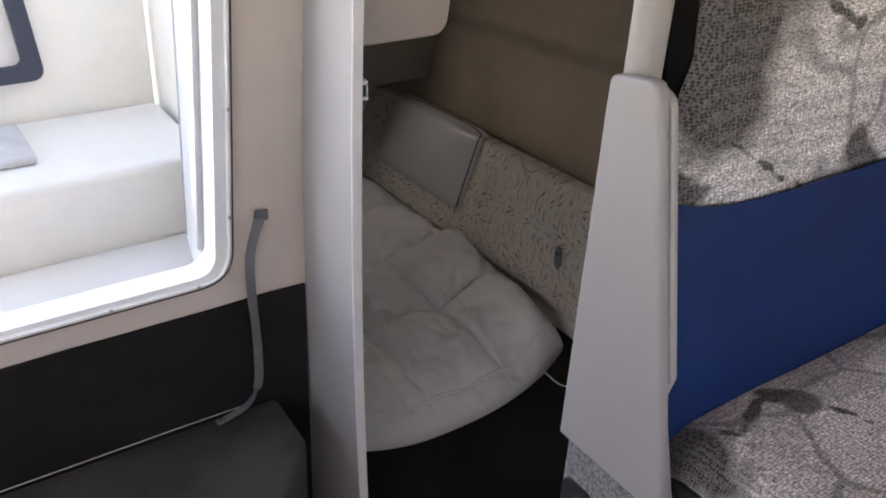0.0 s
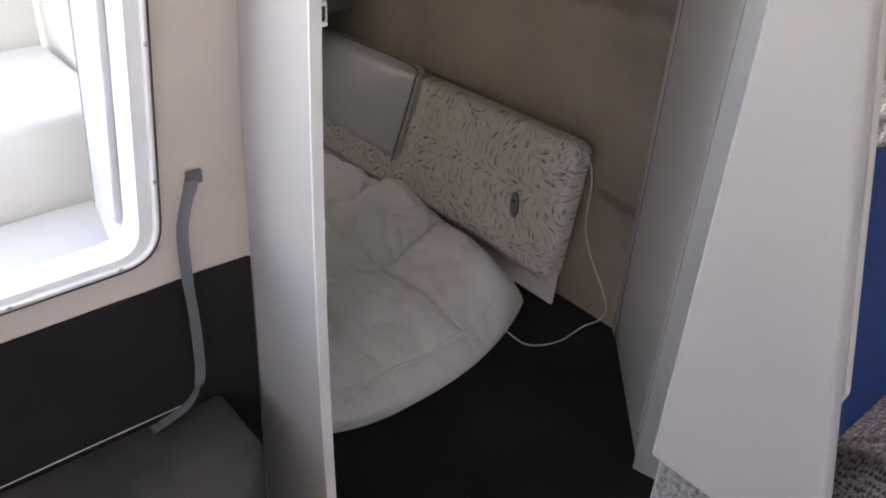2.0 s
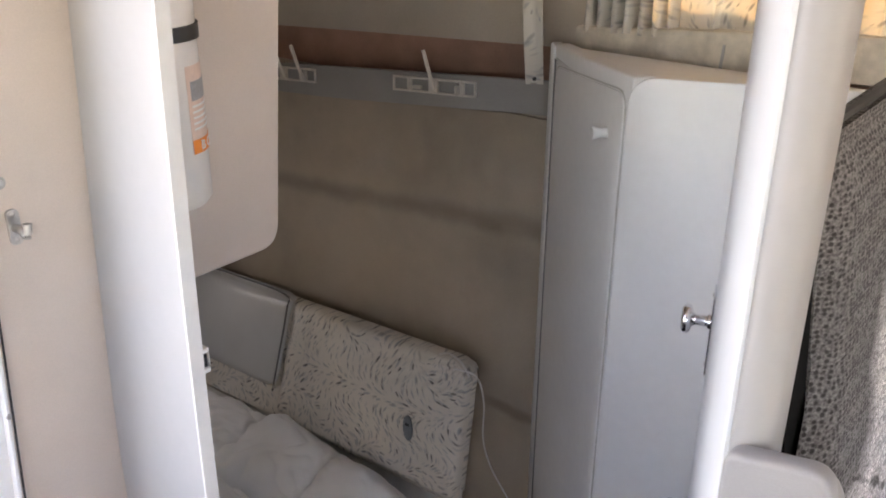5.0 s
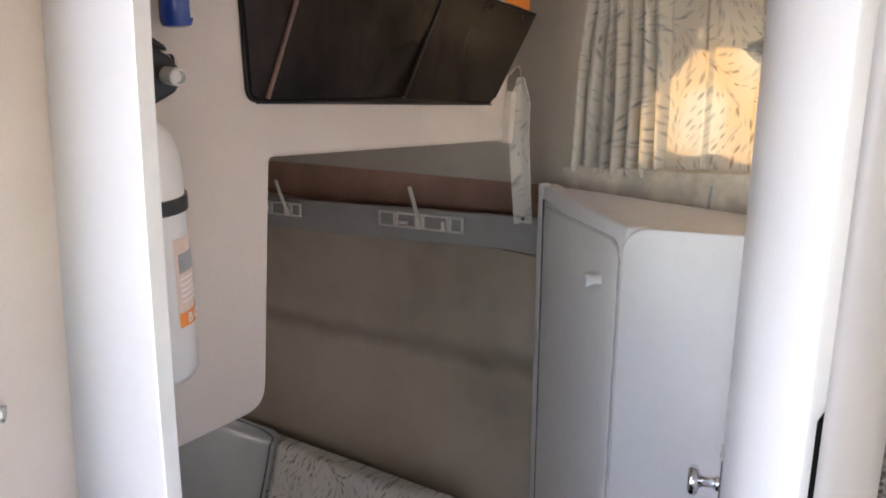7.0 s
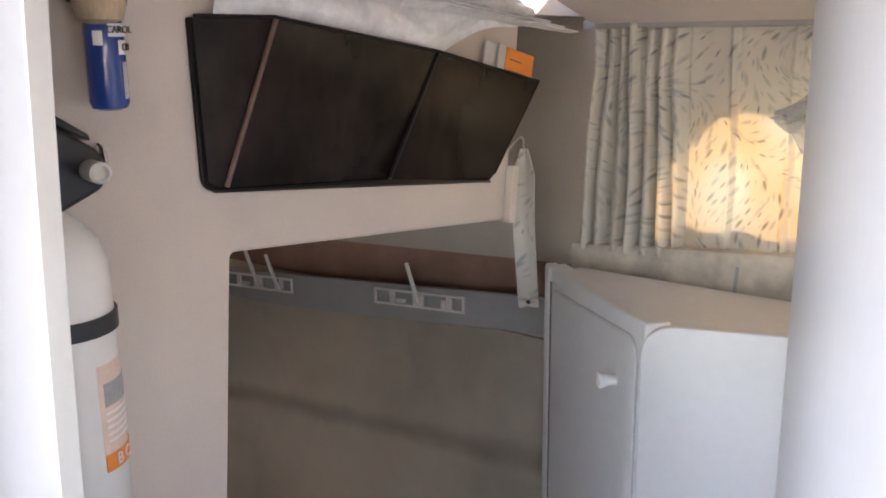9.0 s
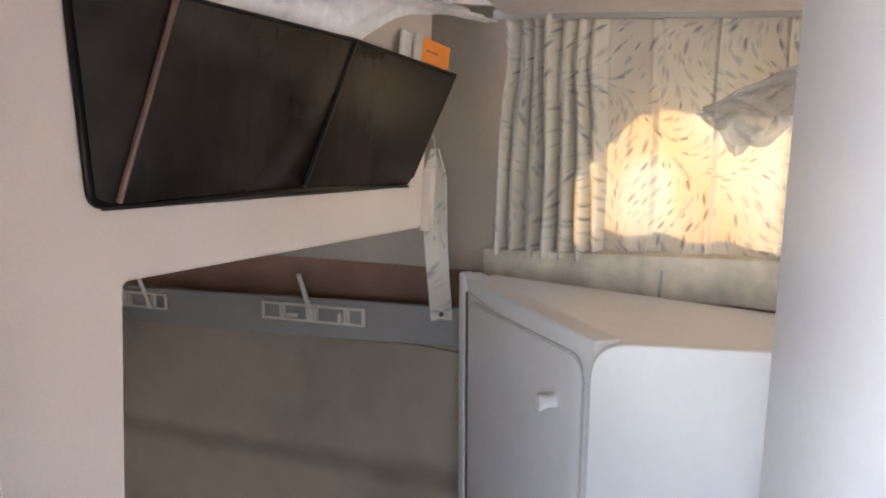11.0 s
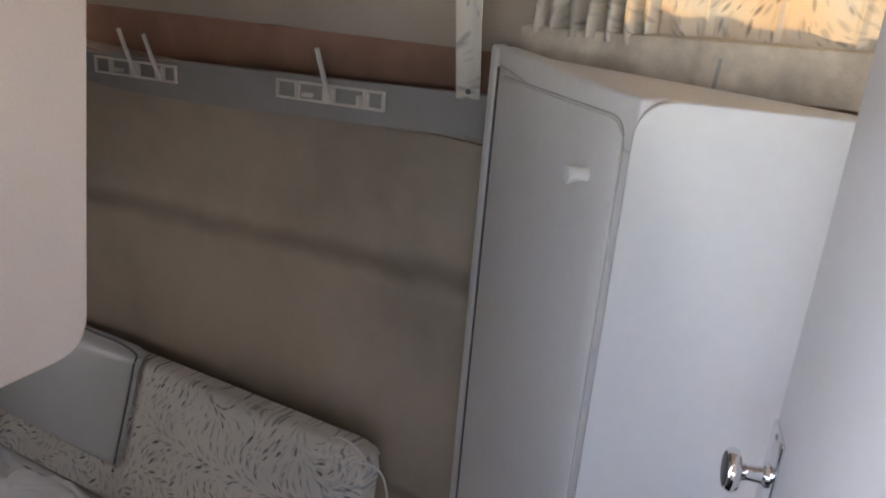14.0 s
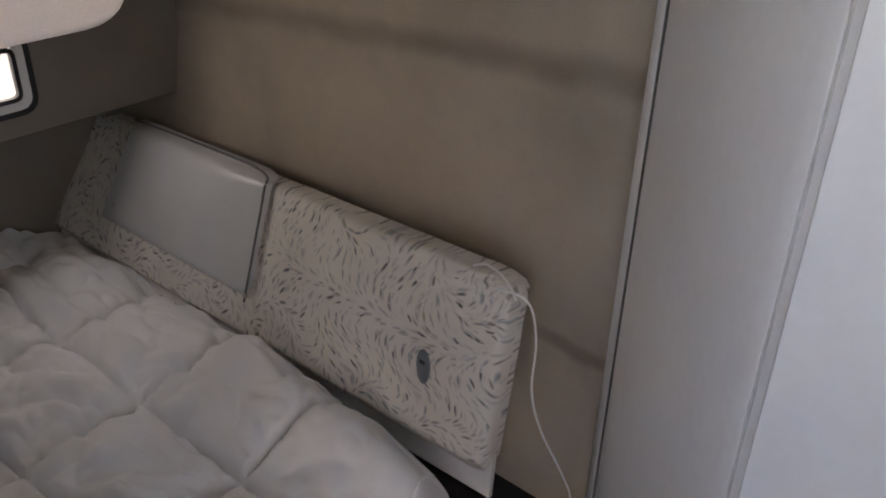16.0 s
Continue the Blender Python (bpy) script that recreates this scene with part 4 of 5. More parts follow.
lat = part("latch_plate", prism([on_door(p.x, p.y, 0.0004) for p in filleted([(0.003, 0.905), (0.045, 0.905), (0.045, 1.020), (0.003, 1.020)], [0.003] * 4)], dn * 0.003, 0.001, 2), "chrome", door, "chrome latch plate")
part("knob", lathe([(0.011, 0), (0.0105, 0.003), (0.0075, 0.005), (0.007, 0.018), (0.010, 0.022), (0.018, 0.025), (0.0195, 0.028), (0.0195, 0.032), (0.0175, 0.035), (0.0155, 0.0355), (0.0150, 0.0335)], on_door(0.024, 0.975, 0.0034), dn, 32), "chrome", lat, "chrome push knob")
part("knob_insert", lathe([(0.0164, 0.0), (0.0135, 0.0010)], on_door(0.024, 0.975, 0.0386), dn, 28), "dark", lat, "dark round insert")
for z in (0.911, 1.014):
    part("screw", lathe([(0.0035, 0), (0.002, 0.001)], on_door(0.024, z, 0.0034), dn, 12), "steel", lat)
part("stop", lathe([(0.006, 0), (0.006, 0.012), (0.004, 0.018), (0.009, 0.021), (0.009, 0.027), (0.004, 0.029)], on_door(0.010, 0.663, 0.0), dn, 16), "steel", door, "small steel turn button")

# ---- rounded post and passenger seat ----
po = thing("door_post", (0.6, 0.38, 0), "rounded cream-white door post, full height", "post", kind="structure")
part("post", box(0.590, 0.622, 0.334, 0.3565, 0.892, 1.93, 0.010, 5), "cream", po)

seat = thing("passenger_seat", (0.9, 0.1, 0), "grey patterned passenger bench seat with a navy band", "seat")
o = filleted([(y, z) for y, z in ((0.352, 0.893), (0.352, 1.256), (0.302, 1.265), (0.226, 0.930), (0.218, 0.893))], [0, 0.010, 0.012, 0.02, 0])
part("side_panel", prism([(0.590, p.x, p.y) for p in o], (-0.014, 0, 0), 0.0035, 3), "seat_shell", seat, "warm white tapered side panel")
o = filleted([(y, z) for y, z in ((0.348, 0.895), (0.348, 1.250), (0.300, 1.257), (0.246, 1.020), (0.252, 0.995), (0.222, 0.895))], [0, 0.012, 0.018, 0.006, 0.006, 0])
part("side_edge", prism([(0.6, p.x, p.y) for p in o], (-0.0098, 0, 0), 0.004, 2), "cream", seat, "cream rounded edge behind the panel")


def back_front(z):
    """The depth of the backrest's front at height z."""
    return 0.262 + (z - 0.93) * 0.165 + 0.006 * math.sin((z - 0.93) * 6.5)


def back_at(u, v):
    z = 0.90 + v * 0.50
    x = 0.604 + u * 0.62 + 0.050 * max(0.0, min(1.0, (z - 1.17) / 0.10)) * (1 - u)
    y = back_front(z)
    edge = min(u / 0.06, 1.0)
    y += 0.014 * (1 - math.sqrt(max(0.0, 1 - (1 - edge) ** 2)))
    crown = max(0.0, (v - 0.90) / 0.10)
    y += 0.030 * (1 - math.sqrt(max(0.0, 1 - crown ** 2)))
    y += 0.0035 * wob(x * 9, z * 7, 2)
    return Vector((x, min(y, 0.349), z))


bm = sheet(60, 50, back_at)
part("backrest", bm, "seat", seat, "grey woven backrest with leaf pattern")
# black slab put in for the deep shade between post and backrest
part("gap_shade_slab", prism([(0.6230, 0.30, 0.8895), (0.6230, 0.364, 0.8895), (0.6230, 0.364, 1.385), (0.6230, 0.3495, 1.385)], (0.03, 0.0, 0)), "gap", seat, "black slab as shade in the gap beside the post")
part("back_core", prism([(0.6535, 0.30, 0.8895), (0.6535, 0.366, 0.8895), (0.6535, 0.366, 1.397), (0.6535, 0.3495, 1.397)], (0.57, 0.0, 0)), "seat", seat)
part("piping", tube([(0.616 + k * 0.06, 0.352 + 0.001 * (k % 2), 1.404) for k in range(11)], 0.003, 8), "rubber", seat, "black piping")


def band_at(u, v):
    x = 0.6015 + u * 0.62
    z0 = 0.946 - 0.02 * math.exp(-u * 14)
    z1 = 1.134 + 0.030 * math.exp(-u * 12)
    z = z0 + (z1 - z0) * v
    y = back_front(z) - 0.005 - 0.004 * math.sin(v * math.pi)
    edge = min(u / 0.06, 1.0)
    y += 0.014 * (1 - math.sqrt(max(0.0, 1 - (1 - edge) ** 2)))
    return Vector((x, y, z))


part("band", sheet(50, 14, band_at, 0.003), "blue_vinyl", seat, "navy blue vinyl band")


def pan_at(u, v):
    x = 0.606 + u * 0.62
    y = 0.262 - v * 0.60
    e = min(1.0, u / 0.07)
    f = min(1.0, (1 - v) / 0.08)
    g = min(1.0, 0.35 + v / 0.10)
    z = 0.956 - 0.035 * (1 - math.sqrt(max(0.0, 1 - (1 - e) ** 2))) - 0.05 * (1 - math.sqrt(max(0.0, 1 - (1 - f) ** 2))) - 0.02 * (1 - g) + 0.006 * wob(x * 6, y * 6, 5)
    return Vector((x, y, z))


part("seat_cushion", sheet(60, 60, pan_at), "seat", seat, "grey woven seat cushion")
part("base", box(0.586, 1.25, -0.36, 0.353, 0.002, 0.889, 0.012, 3), "grey_carpet", seat, "grey flecked carpet base")
part("cushion_edge", box(0.607, 1.24, -0.34, 0.26, 0.8895, 0.912, 0.01, 2), "rubber", seat, "dark underside")
o = filleted([(y, z) for y, z in ((0.302, 0.775), (0.345, 0.775), (0.345, 0.841), (0.302, 0.841))], [0.014] * 4)
catch = part("catch", prism([(0.5875, p.x, p.y) for p in o], (-0.004, 0, 0), 0.0015, 2), "dark", seat, "dark recessed catch in the base")
part("catch_lever", tube(spline([(0.581, 0.309, 0.818), (0.577, 0.318, 0.822), (0.576, 0.328, 0.818), (0.581, 0.337, 0.810)], 5), 0.0035, 8), "chrome", catch, "small chrome lever")

# ---- quarter berth ----
bk = thing("berth_backrest", (1.6, 1.8, 0), "ivory printed berth backrest with grey vinyl pocket, leaning on hull", "cushion")


def lean(y, h):
    """Front of the backrest: y along the hull, h up its height in metres; returns the point."""
    t = (y - 1.23) / 0.62
    foot = Vector((1.598 - 0.030 * t, y + 0.02, 0.135 + 0.012 * t))
    head = Vector((1.634 + 0.022 * t, y + 0.012, 0.480 - 0.044 * t))
    return foot.lerp(head, h)


def cushion_pad(y0, y1, h0, h1, thick, lift=0.0, nu=40, nv=24, puff=0.012, slant=0.0, pucker=0.0):
    def at(u, v):
        p = lean(y0 + (y1 + slant * (1 - v) - y0) * u, h0 + (h1 - h0) * v)
        near = max(0.0, 1 - u * (y1 - y0) / 0.035)
        tip = near * max(0.0, 1 - min(v, 1 - v) * 0.36 / 0.035)
        p += Vector((0.0, 0.013 * tip, (-0.010 if v > 0.5 else 0.008) * tip))
        eu = min(1.0, min(u, 1 - u) * abs(y1 - y0) / 0.017)
        ev = min(1.0, min(v, 1 - v) * 0.36 * abs(h1 - h0) / 0.030)
        r = math.sqrt(max(0.0, 1 - (1 - eu) ** 2)) * math.sqrt(max(0.0, 1 - (1 - ev) ** 2))
        d = lift + thick * r + puff * math.sin(math.pi * u) * math.sin(math.pi * v) + 0.003 * wob(p.y * 14, p.z * 14, 1.5) * r
        if pucker:
            du, dv_ = u * (y1 - y0), (1 - v) * 0.36
            far = math.hypot(du, dv_)
            d += pucker * math.exp(-far / 0.10) * min(1.0, far / 0.02) * math.sin(math.atan2(dv_, du) * 26 + 3 * wob(far * 20, 1.0))
            d += 0.5 * pucker * r * wob(p.y * 30 + 4 * wob(p.z * 11, 2.0), p.z * 9, 3.0)
        top = min(1.0, (1.0 - (h0 + (h1 - h0) * v)) * 0.36 / 0.042)
        back = 1 - math.sqrt(max(0.0, 1 - (1 - max(0.0, top)) ** 2))
        return p + Vector((-0.985, 0, 0.17)) * d + Vector((0.018, 0, -0.016)) * back
    return sheet(nu, nv, at, 0.0)


def closed_pad(y0, y1, h0, h1, thick, lift, **more):
    bm = cushion_pad(y0, y1, h0, h1, thick, lift, **more)
    edge = [e for e in bm.edges if e.is_boundary]
    r = bmesh.ops.extrude_edge_only(bm, edges=edge)
    new_v = [v for v in r["geom"] if isinstance(v, bmesh.types.BMVert)]
    bmesh.ops.translate(bm, vec=(0.013, 0, -0.022), verts=new_v)
    return bm




def board_at(u, v):
    """Flat panel behind the pads, its near foot hanging lower."""
    y = 1.262 + 1.288 * u + 0.023 * v
    foot = -0.33 + 0.05 * min(1.0, max(0.0, (y - 1.46) / 0.14))
    return lean(y, foot + (0.80 - foot) * v) + Vector((0.014, 0, 0))


part("board", sheet(40, 10, board_at, -0.010), "paper", bk, "plain off-white backing panel")
part("pad_far", closed_pad(1.835, 2.575, -0.20, 1.0, 0.016, -0.010, nu=60, puff=0.002), "cushion", bk)
part("pad_near", closed_pad(1.264, 1.868, -0.10, 1.0, 0.028, -0.010, nu=80, nv=40, puff=0.010, pucker=0.003), "cushion", bk, "ivory printed pad with puckered corner")
part("pad_overlap", closed_pad(1.256, 1.765, -0.09, 0.995, 0.012, 0.021, nu=150, nv=90, puff=0.010, slant=0.055, pucker=0.0045), "cushion", bk, "second printed layer over the pad")
bm = cushion_pad(1.876, 2.40, 0.13, 1.05, 0.006, 0.011, nu=60, nv=30, puff=0.009)
bmesh.ops.recalc_face_normals(bm, faces=bm.faces)
bmesh.ops.solidify(bm, geom=bm.faces[:], thickness=0.002)
pock = part("vinyl_pocket", bm, "vinyl", bk, "pale grey vinyl pocket")
part("binding", tube(spline([lean(1.876, 0.13) + Vector((-0.026, 0, 0)), lean(1.872, 0.5) + Vector((-0.030, 0, 0.004)), lean(1.874, 0.90) + Vector((-0.030, 0, 0.006)), lean(1.90, 1.01) + Vector((-0.020, 0, 0.005)), lean(2.1, 1.02) + Vector((-0.014, 0, 0.004)), lean(2.39, 1.01) + Vector((-0.014, 0, 0.004))], 6), 0.0026, 8), "webbing", pock, "grey edge binding")
part("snap", lathe([(0.006, 0), (0.005, 0.003), (0.002, 0.004)], lean(1.868, 0.17) + Vector((-0.030, 0, 0.006)), (-1, 0, 0.15), 14), "steel", pock)
part("snap", lathe([(0.006, 0), (0.005, 0.003), (0.002, 0.004)], lean(2.345, 0.30) + Vector((-0.028, 0, 0.006)), (-1, 0, 0.15), 14), "steel", pock)

pc = thing("heat_controller", (1.53, 1.39, 0.26), "small oval grey-blue heating controller tucked into the printed pad", "controller")
c0 = lean(1.398, 0.365) + Vector((-0.0420, 0, 0.007))
oval = [c0 + Vector((0.0, 0.0145 * math.cos(k * math.tau / 28), 0.036 * math.sin(k * math.tau / 28))) for k in range(28)]
part("surround", prism([c0 + (p - c0) * 1.28 + Vector((0.004, 0, 0)) for p in oval], (-0.003, 0, 0), 0.001, 1), "cushion", pc)
part("face", prism(oval, (-0.006, 0, 0.001), 0.002, 2), "screen", pc)
part("button", box(c0.x - 0.0075, c0.x - 0.0058, c0.y - 0.006, c0.y + 0.006, c0.z + 0.008, c0.z + 0.016, 0.0006, 1), "dark", pc)

cb = thing("power_cable", (1.6, 1.2, 0), "thin white cable looping from the pad over the black carpet", "cable")
part("cord", tube(spline([(1.572, 1.285, 0.478), (1.586, 1.232, 0.470), (1.598, 1.218, 0.400), (1.602, 1.220, 0.30), (1.615, 1.205, 0.22), (1.650, 1.178, 0.12), (1.672, 1.165, 0.05), (1.668, 1.178, 0.006), (1.62, 1.185, 0.005), (1.575, 1.182, 0.005), (1.53, 1.180, 0.005), (1.48, 1.195, 0.005), (1.448, 1.225, 0.005), (1.440, 1.275, 0.012), (1.437, 1.31, 0.02)], 10), 0.0019, 8), "white_plastic", cb)
part("top_loop", tube(spline([lean(1.34, 0.99) + Vector((-0.03, 0, 0.005)), lean(1.31, 1.01) + Vector((-0.035, 0, 0.012)), lean(1.27, 0.99) + Vector((-0.037, 0, 0.008)), lean(1.245, 0.93) + Vector((-0.036, 0, 0.0))], 8), 0.0022, 6), "white_plastic", cb)


# duvet: rounded front, box-stitched, crumpled
def duvet_edge(x):
    """How far forward the duvet reaches at x."""
    t = (x - 1.10) / 0.40
    return 1.216 + 0.092 * max(0.0, t) ** 2.2 + 0.22 * max(0.0, -t - 0.1) ** 2


def duvet_at(u, v):
    x = 0.46 + (1.545 - 0.46) * u
    ye = duvet_edge(x)
    y = ye + (2.57 - ye) * v
    df = (y - ye)
    dr_ = (1.545 - x)
    e1 = min(1.0, df / 0.10)
    e2 = min(1.0, dr_ / 0.045)
    body = math.sqrt(max(0.0, 1 - (1 - e1) ** 2)) * (0.45 + 0.55 * math.sqrt(max(0.0, 1 - (1 - e2) ** 2)))
    qx = abs(math.sin(math.pi * (x - 1.285) / 0.235 + 0.06 * wob(y * 3, 1.0)))
    qy = abs(math.sin(math.pi * (y - 1.565) / 0.300 + 0.06 * wob(x * 3, 5.0)))
    fade = min(1.0, max(0.4, df / 0.16))
    seam_x = abs(((x - 1.285) / 0.235 + 0.06 * wob(y * 3, 1.0) + 8.5) % 1.0 - 0.5) * 0.235
    seam_y = abs(((y - 1.565) / 0.300 + 0.06 * wob(x * 3, 5.0) + 8.5) % 1.0 - 0.5) * 0.300
    groove = math.exp(-(min(seam_x, seam_y) / 0.007) ** 2)
    quilt = qx ** 0.38 * qy ** 0.38
    crumple = wob(x * 8, y * 8, 0.3) * 0.012 + abs(wob(x * 9 + 0.7 * wob(y * 5, 1), y * 8 + 0.6 * wob(x * 6, 2), 7.7)) * 0.046 + abs(wob(x * 22 + 0.3 * wob(y * 9, 3), y * 15 + 0.3 * wob(x * 8, 4), 3.1)) * 0.024 * min(1.0, 0.25 + df / 0.45) - 0.022
    big = 0.022 * wob(x * 3.2, y * 3.0, 9.0)
    pinch = (1 - qx) ** 7 * abs(wob(y * 34, x * 6, 1)) + (1 - qy) ** 7 * abs(wob(x * 34, y * 6, 2))
    crumple += 0.020 * pinch - 0.016 * groove * fade
    z = 0.012 + body * (0.088 + 0.056 * quilt * fade + big + crumple * (0.50 + 0.50 * min(1.0, df / 0.40)) + 0.060 * math.exp(-((x - 1.445) / 0.065) ** 2) * (1.0 if y < 1.75 else max(0.0, 1 - (y - 1.75) / 0.14)))
    y2 = y - 0.016 * math.sin(min(1.0, body) * math.pi) * (1 - e1)
    return Vector((x + 0.006 * wob(x * 6, y * 6, 4.4), y2 + 0.008 * wob(x * 5, y * 5, 6.1) * min(1.0, v * 8), max(0.004, z)))


dv = thing("duvet", (1.0, 1.8, 0), "white quilted duvet, crumpled, spread on the berth floor", "duvet")
part("cover", sheet(280, 330, duvet_at), "duvet", dv)


def hem_at(u):
    p = duvet_at(u, 0.035)
    return p + Vector((0, -0.004, 0.001))


part("hem", tube([hem_at(k / 60) for k in range(61)], 0.0035, 8), "duvet", dv, "stitched front hem")

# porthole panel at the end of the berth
setting("berth_end_panel", box(0.74, 1.78, 2.362, 2.584, 0.458, 1.619, 0.004, 2), "shaded_end_liner", "beige lined panel at the end of the berth", "wall")
ph = thing("porthole", (1.40, 2.355, 0.53), "small rounded porthole with a black and cream ring", "porthole", kind="structure")


def ring(x0, x1, z0, z1, w, y, depth, r):
    x0, x1, z0, z1 = x0 - 0.018, x1 - 0.018, z0 + 0.018, z1 + 0.018
    a = filleted([(x0, z0), (x1, z0), (x1, z1), (x0, z1)], [r] * 4)
    b = filleted([(x0 + w, z0 + w), (x1 - w, z0 + w), (x1 - w, z1 - w), (x0 + w, z1 - w)], [max(0.004, r - w)] * 4)
    return frame_bar(a, b, y, depth)


part("outer_ring", ring(1.25, 1.447, 0.487, 0.66, 0.013, 2.350, 0.011, 0.04), "black_plastic", ph)
part("cream_ring", ring(1.2632, 1.4338, 0.5002, 0.6468, 0.018, 2.347, 0.013, 0.03), "white_plastic", ph)
part("inner_ring", ring(1.2814, 1.4156, 0.5184, 0.6286, 0.009, 2.345, 0.015, 0.02), "black_plastic", ph)
part("pane", box(1.272, 1.389, 2.350, 2.353, 0.545, 0.638), "glass", ph, "small clear pane")
setting("backdrop", box(1.266, 1.395, 2.3575, 2.3605, 0.539, 0.644), "daylight", "white daylight behind the porthole", "backdrop")

# ---- fire extinguisher ----
ex = thing("fire_extinguisher", (0.735, 1.03, 1.13), "slim cream-white fire extinguisher in a bracket on the bulkhead", "fire extinguisher")
EX = Vector((0.741, 1.040, -0.004))
R = 0.044
part("cylinder", lathe([(0.012, 1.182), (R - 0.006, 1.182), (R, 1.190), (R, 1.400), (R * 0.97, 1.416), (R * 0.84, 1.434), (R * 0.6, 1.448), (R * 0.36, 1.456), (0.013, 1.460), (0.013, 1.474)], EX, sides=48), "extinguisher", ex)
part("strap", lathe([(R + 0.0004, 1.361), (R + 0.0028, 1.361), (R + 0.0028, 1.376), (R + 0.0004, 1.376)], EX, sides=48), "black_plastic", ex, "black retaining strap")
part("bracket", box(0.737, 0.767, 1.0865, 1.1045, 1.20, 1.42, 0.003), "black_plastic", ex)
hd = part("valve_head", bevel(prism([(0.716, 1.010, 1.448), (0.774, 1.006, 1.472), (0.782, 1.004, 1.488), (0.772, 1.006, 1.505), (0.746, 1.008, 1.522), (0.706, 1.010, 1.530), (0.700, 1.010, 1.470)], (0, 0.048, 0)), 0.006, 3), "black_plastic", ex, "black valve head with lever")
part("nozzle", lathe([(0.0085, 0), (0.0085, 0.030), (0.0062, 0.032), (0.0055, 0.024)], (0.763, 1.008, 1.489), (-0.25, -0.96, 0.02), 20), "card", hd, "grey nozzle")
part("gauge", lathe([(0.017, -0.004), (0.017, 0.004), (0.014, 0.006), (0.004, 0.0062)], (0.782, 1.030, 1.490), (0.60, -0.80, 0), 24), "chrome", hd, "round chrome gauge")
part("lever", bevel(prism([(0.700, 1.016, 1.531), (0.742, 1.014, 1.526), (0.772, 1.014, 1.510), (0.770, 1.014, 1.516), (0.742, 1.014, 1.534), (0.700, 1.016, 1.541)], (0, 0.028, 0)), 0.002, 2), "black_plastic", hd)
part("tag", box(0.712, 0.732, 1.004, 1.0078, 1.502, 1.514, 0.001), "red", hd, "red safety tag")


def wrapped(a0, a1, z0, z1, lift):
    """A label round the cylinder between two angles."""
    return sheet(20, 1, lambda u, v: EX + Vector((math.sin(a0 + (a1 - a0) * u) * (R + lift), -math.cos(a0 + (a1 - a0) * u) * (R + lift), z0 + (z1 - z0) * v)), 0.0004)


FR = 0.18
lb = part("label", wrapped(FR - 0.10, FR + 1.35, 1.246, 1.336, 0.0006), "salmon", ex, "faded salmon label")
part("label_text", wrapped(FR, FR + 0.9, 1.300, 1.320, 0.0012), "print_grey", lb, "block of grey print")
for k in range(5):
    part("label_line", wrapped(FR, FR + 1.1, 1.293 - k * 0.006, 1.2952 - k * 0.006, 0.0012), "paper", lb)
orange = part("class_band", wrapped(FR - 0.10, FR + 1.35, 1.244, 1.259, 0.0014), "orange", ex, "orange class band")
for ch, a in (("B", FR + 0.22), ("C", FR + 0.50)):
    m = Matrix.Translation(EX + Vector((math.sin(a) * (R + 0.0022), -math.cos(a) * (R + 0.0022), 1.2515))) @ Matrix.Rotation(a, 4, "Z") @ Matrix.Rotation(radians(90), 4, "X")
    part("letter", lettering(ch, 0.0145, m), "paper", orange, "", False)

# ---- blue can with float, above the extinguisher ----
cn = thing("blue_can", (0.806, 1.05, 1.53), "small blue spray can with paper labels, hung on the bulkhead", "can")
K = Vector((0.825, 1.068, 0.002))
part("can", lathe([(0.010, 1.527), (0.0148, 1.529), (0.0168, 1.534), (0.0168, 1.595), (0.0155, 1.602), (0.010, 1.606)], K, sides=32), "can_blue", cn)
part("float", lathe([(0.008, 1.598), (0.019, 1.603), (0.022, 1.615), (0.022, 1.66), (0.017, 1.685), (0.008, 1.69)], K + Vector((-0.004, -0.004, 0)), sides=28), "wood", cn, "pale cork float")


def can_label(a0, a1, z0, z1):
    return sheet(10, 1, lambda u, v: K + Vector((math.sin(a0 + (a1 - a0) * u) * 0.0172, -math.cos(a0 + (a1 - a0) * u) * 0.0172, z0 + (z1 - z0) * v)), 0.0004)


part("label", can_label(-0.35, 0.75, 1.589, 1.600), "paper", cn, "white paper label")
part("label", can_label(0.15, 0.95, 1.574, 1.586), "paper", cn, "white paper label")
part("label", can_label(-1.1, -0.62, 1.582, 1.594), "paper", cn, "white paper label")
for words, a, z in (("CAROL", 0.2, 1.5945), ("CIB", 0.55, 1.580)):
    m = Matrix.Translation(K + Vector((math.sin(a) * 0.0187, -math.cos(a) * 0.0187, z))) @ Matrix.Rotation(a, 4, "Z") @ Matrix.Rotation(radians(90), 4, "X")
    part("lettering", lettering(words, 0.0085, m), "dark", cn, "", False)
for k in range(3):
    part("print_line", can_label(0.30 + k * 0.12, 0.36 + k * 0.12, 1.537, 1.568), "paper", cn)
part("lanyard", tube(spline([K + Vector((0.017, -0.010, 1.66)), K + Vector((0.024, -0.004, 1.64)), K + Vector((0.022, 0.0, 1.615)), K + Vector((0.026, 0.006, 1.66)), K + Vector((0.010, 0.03, 1.78))], 6), 0.0022, 6), "black_plastic", cn)
part("hanger", box(0.814, 0.822, 1.080, 1.1045, 1.62, 1.65, 0.002), "black_plastic", cn)

# ---- brown wall pockets ----
wp = thing("wall_pocket", (1.25, 1.07, 1.38), "glossy dark brown plastic wall pocket, two compartments", "organiser")


def pk(x, z, d):
    return Vector((x, YB - d, z + 0.007))


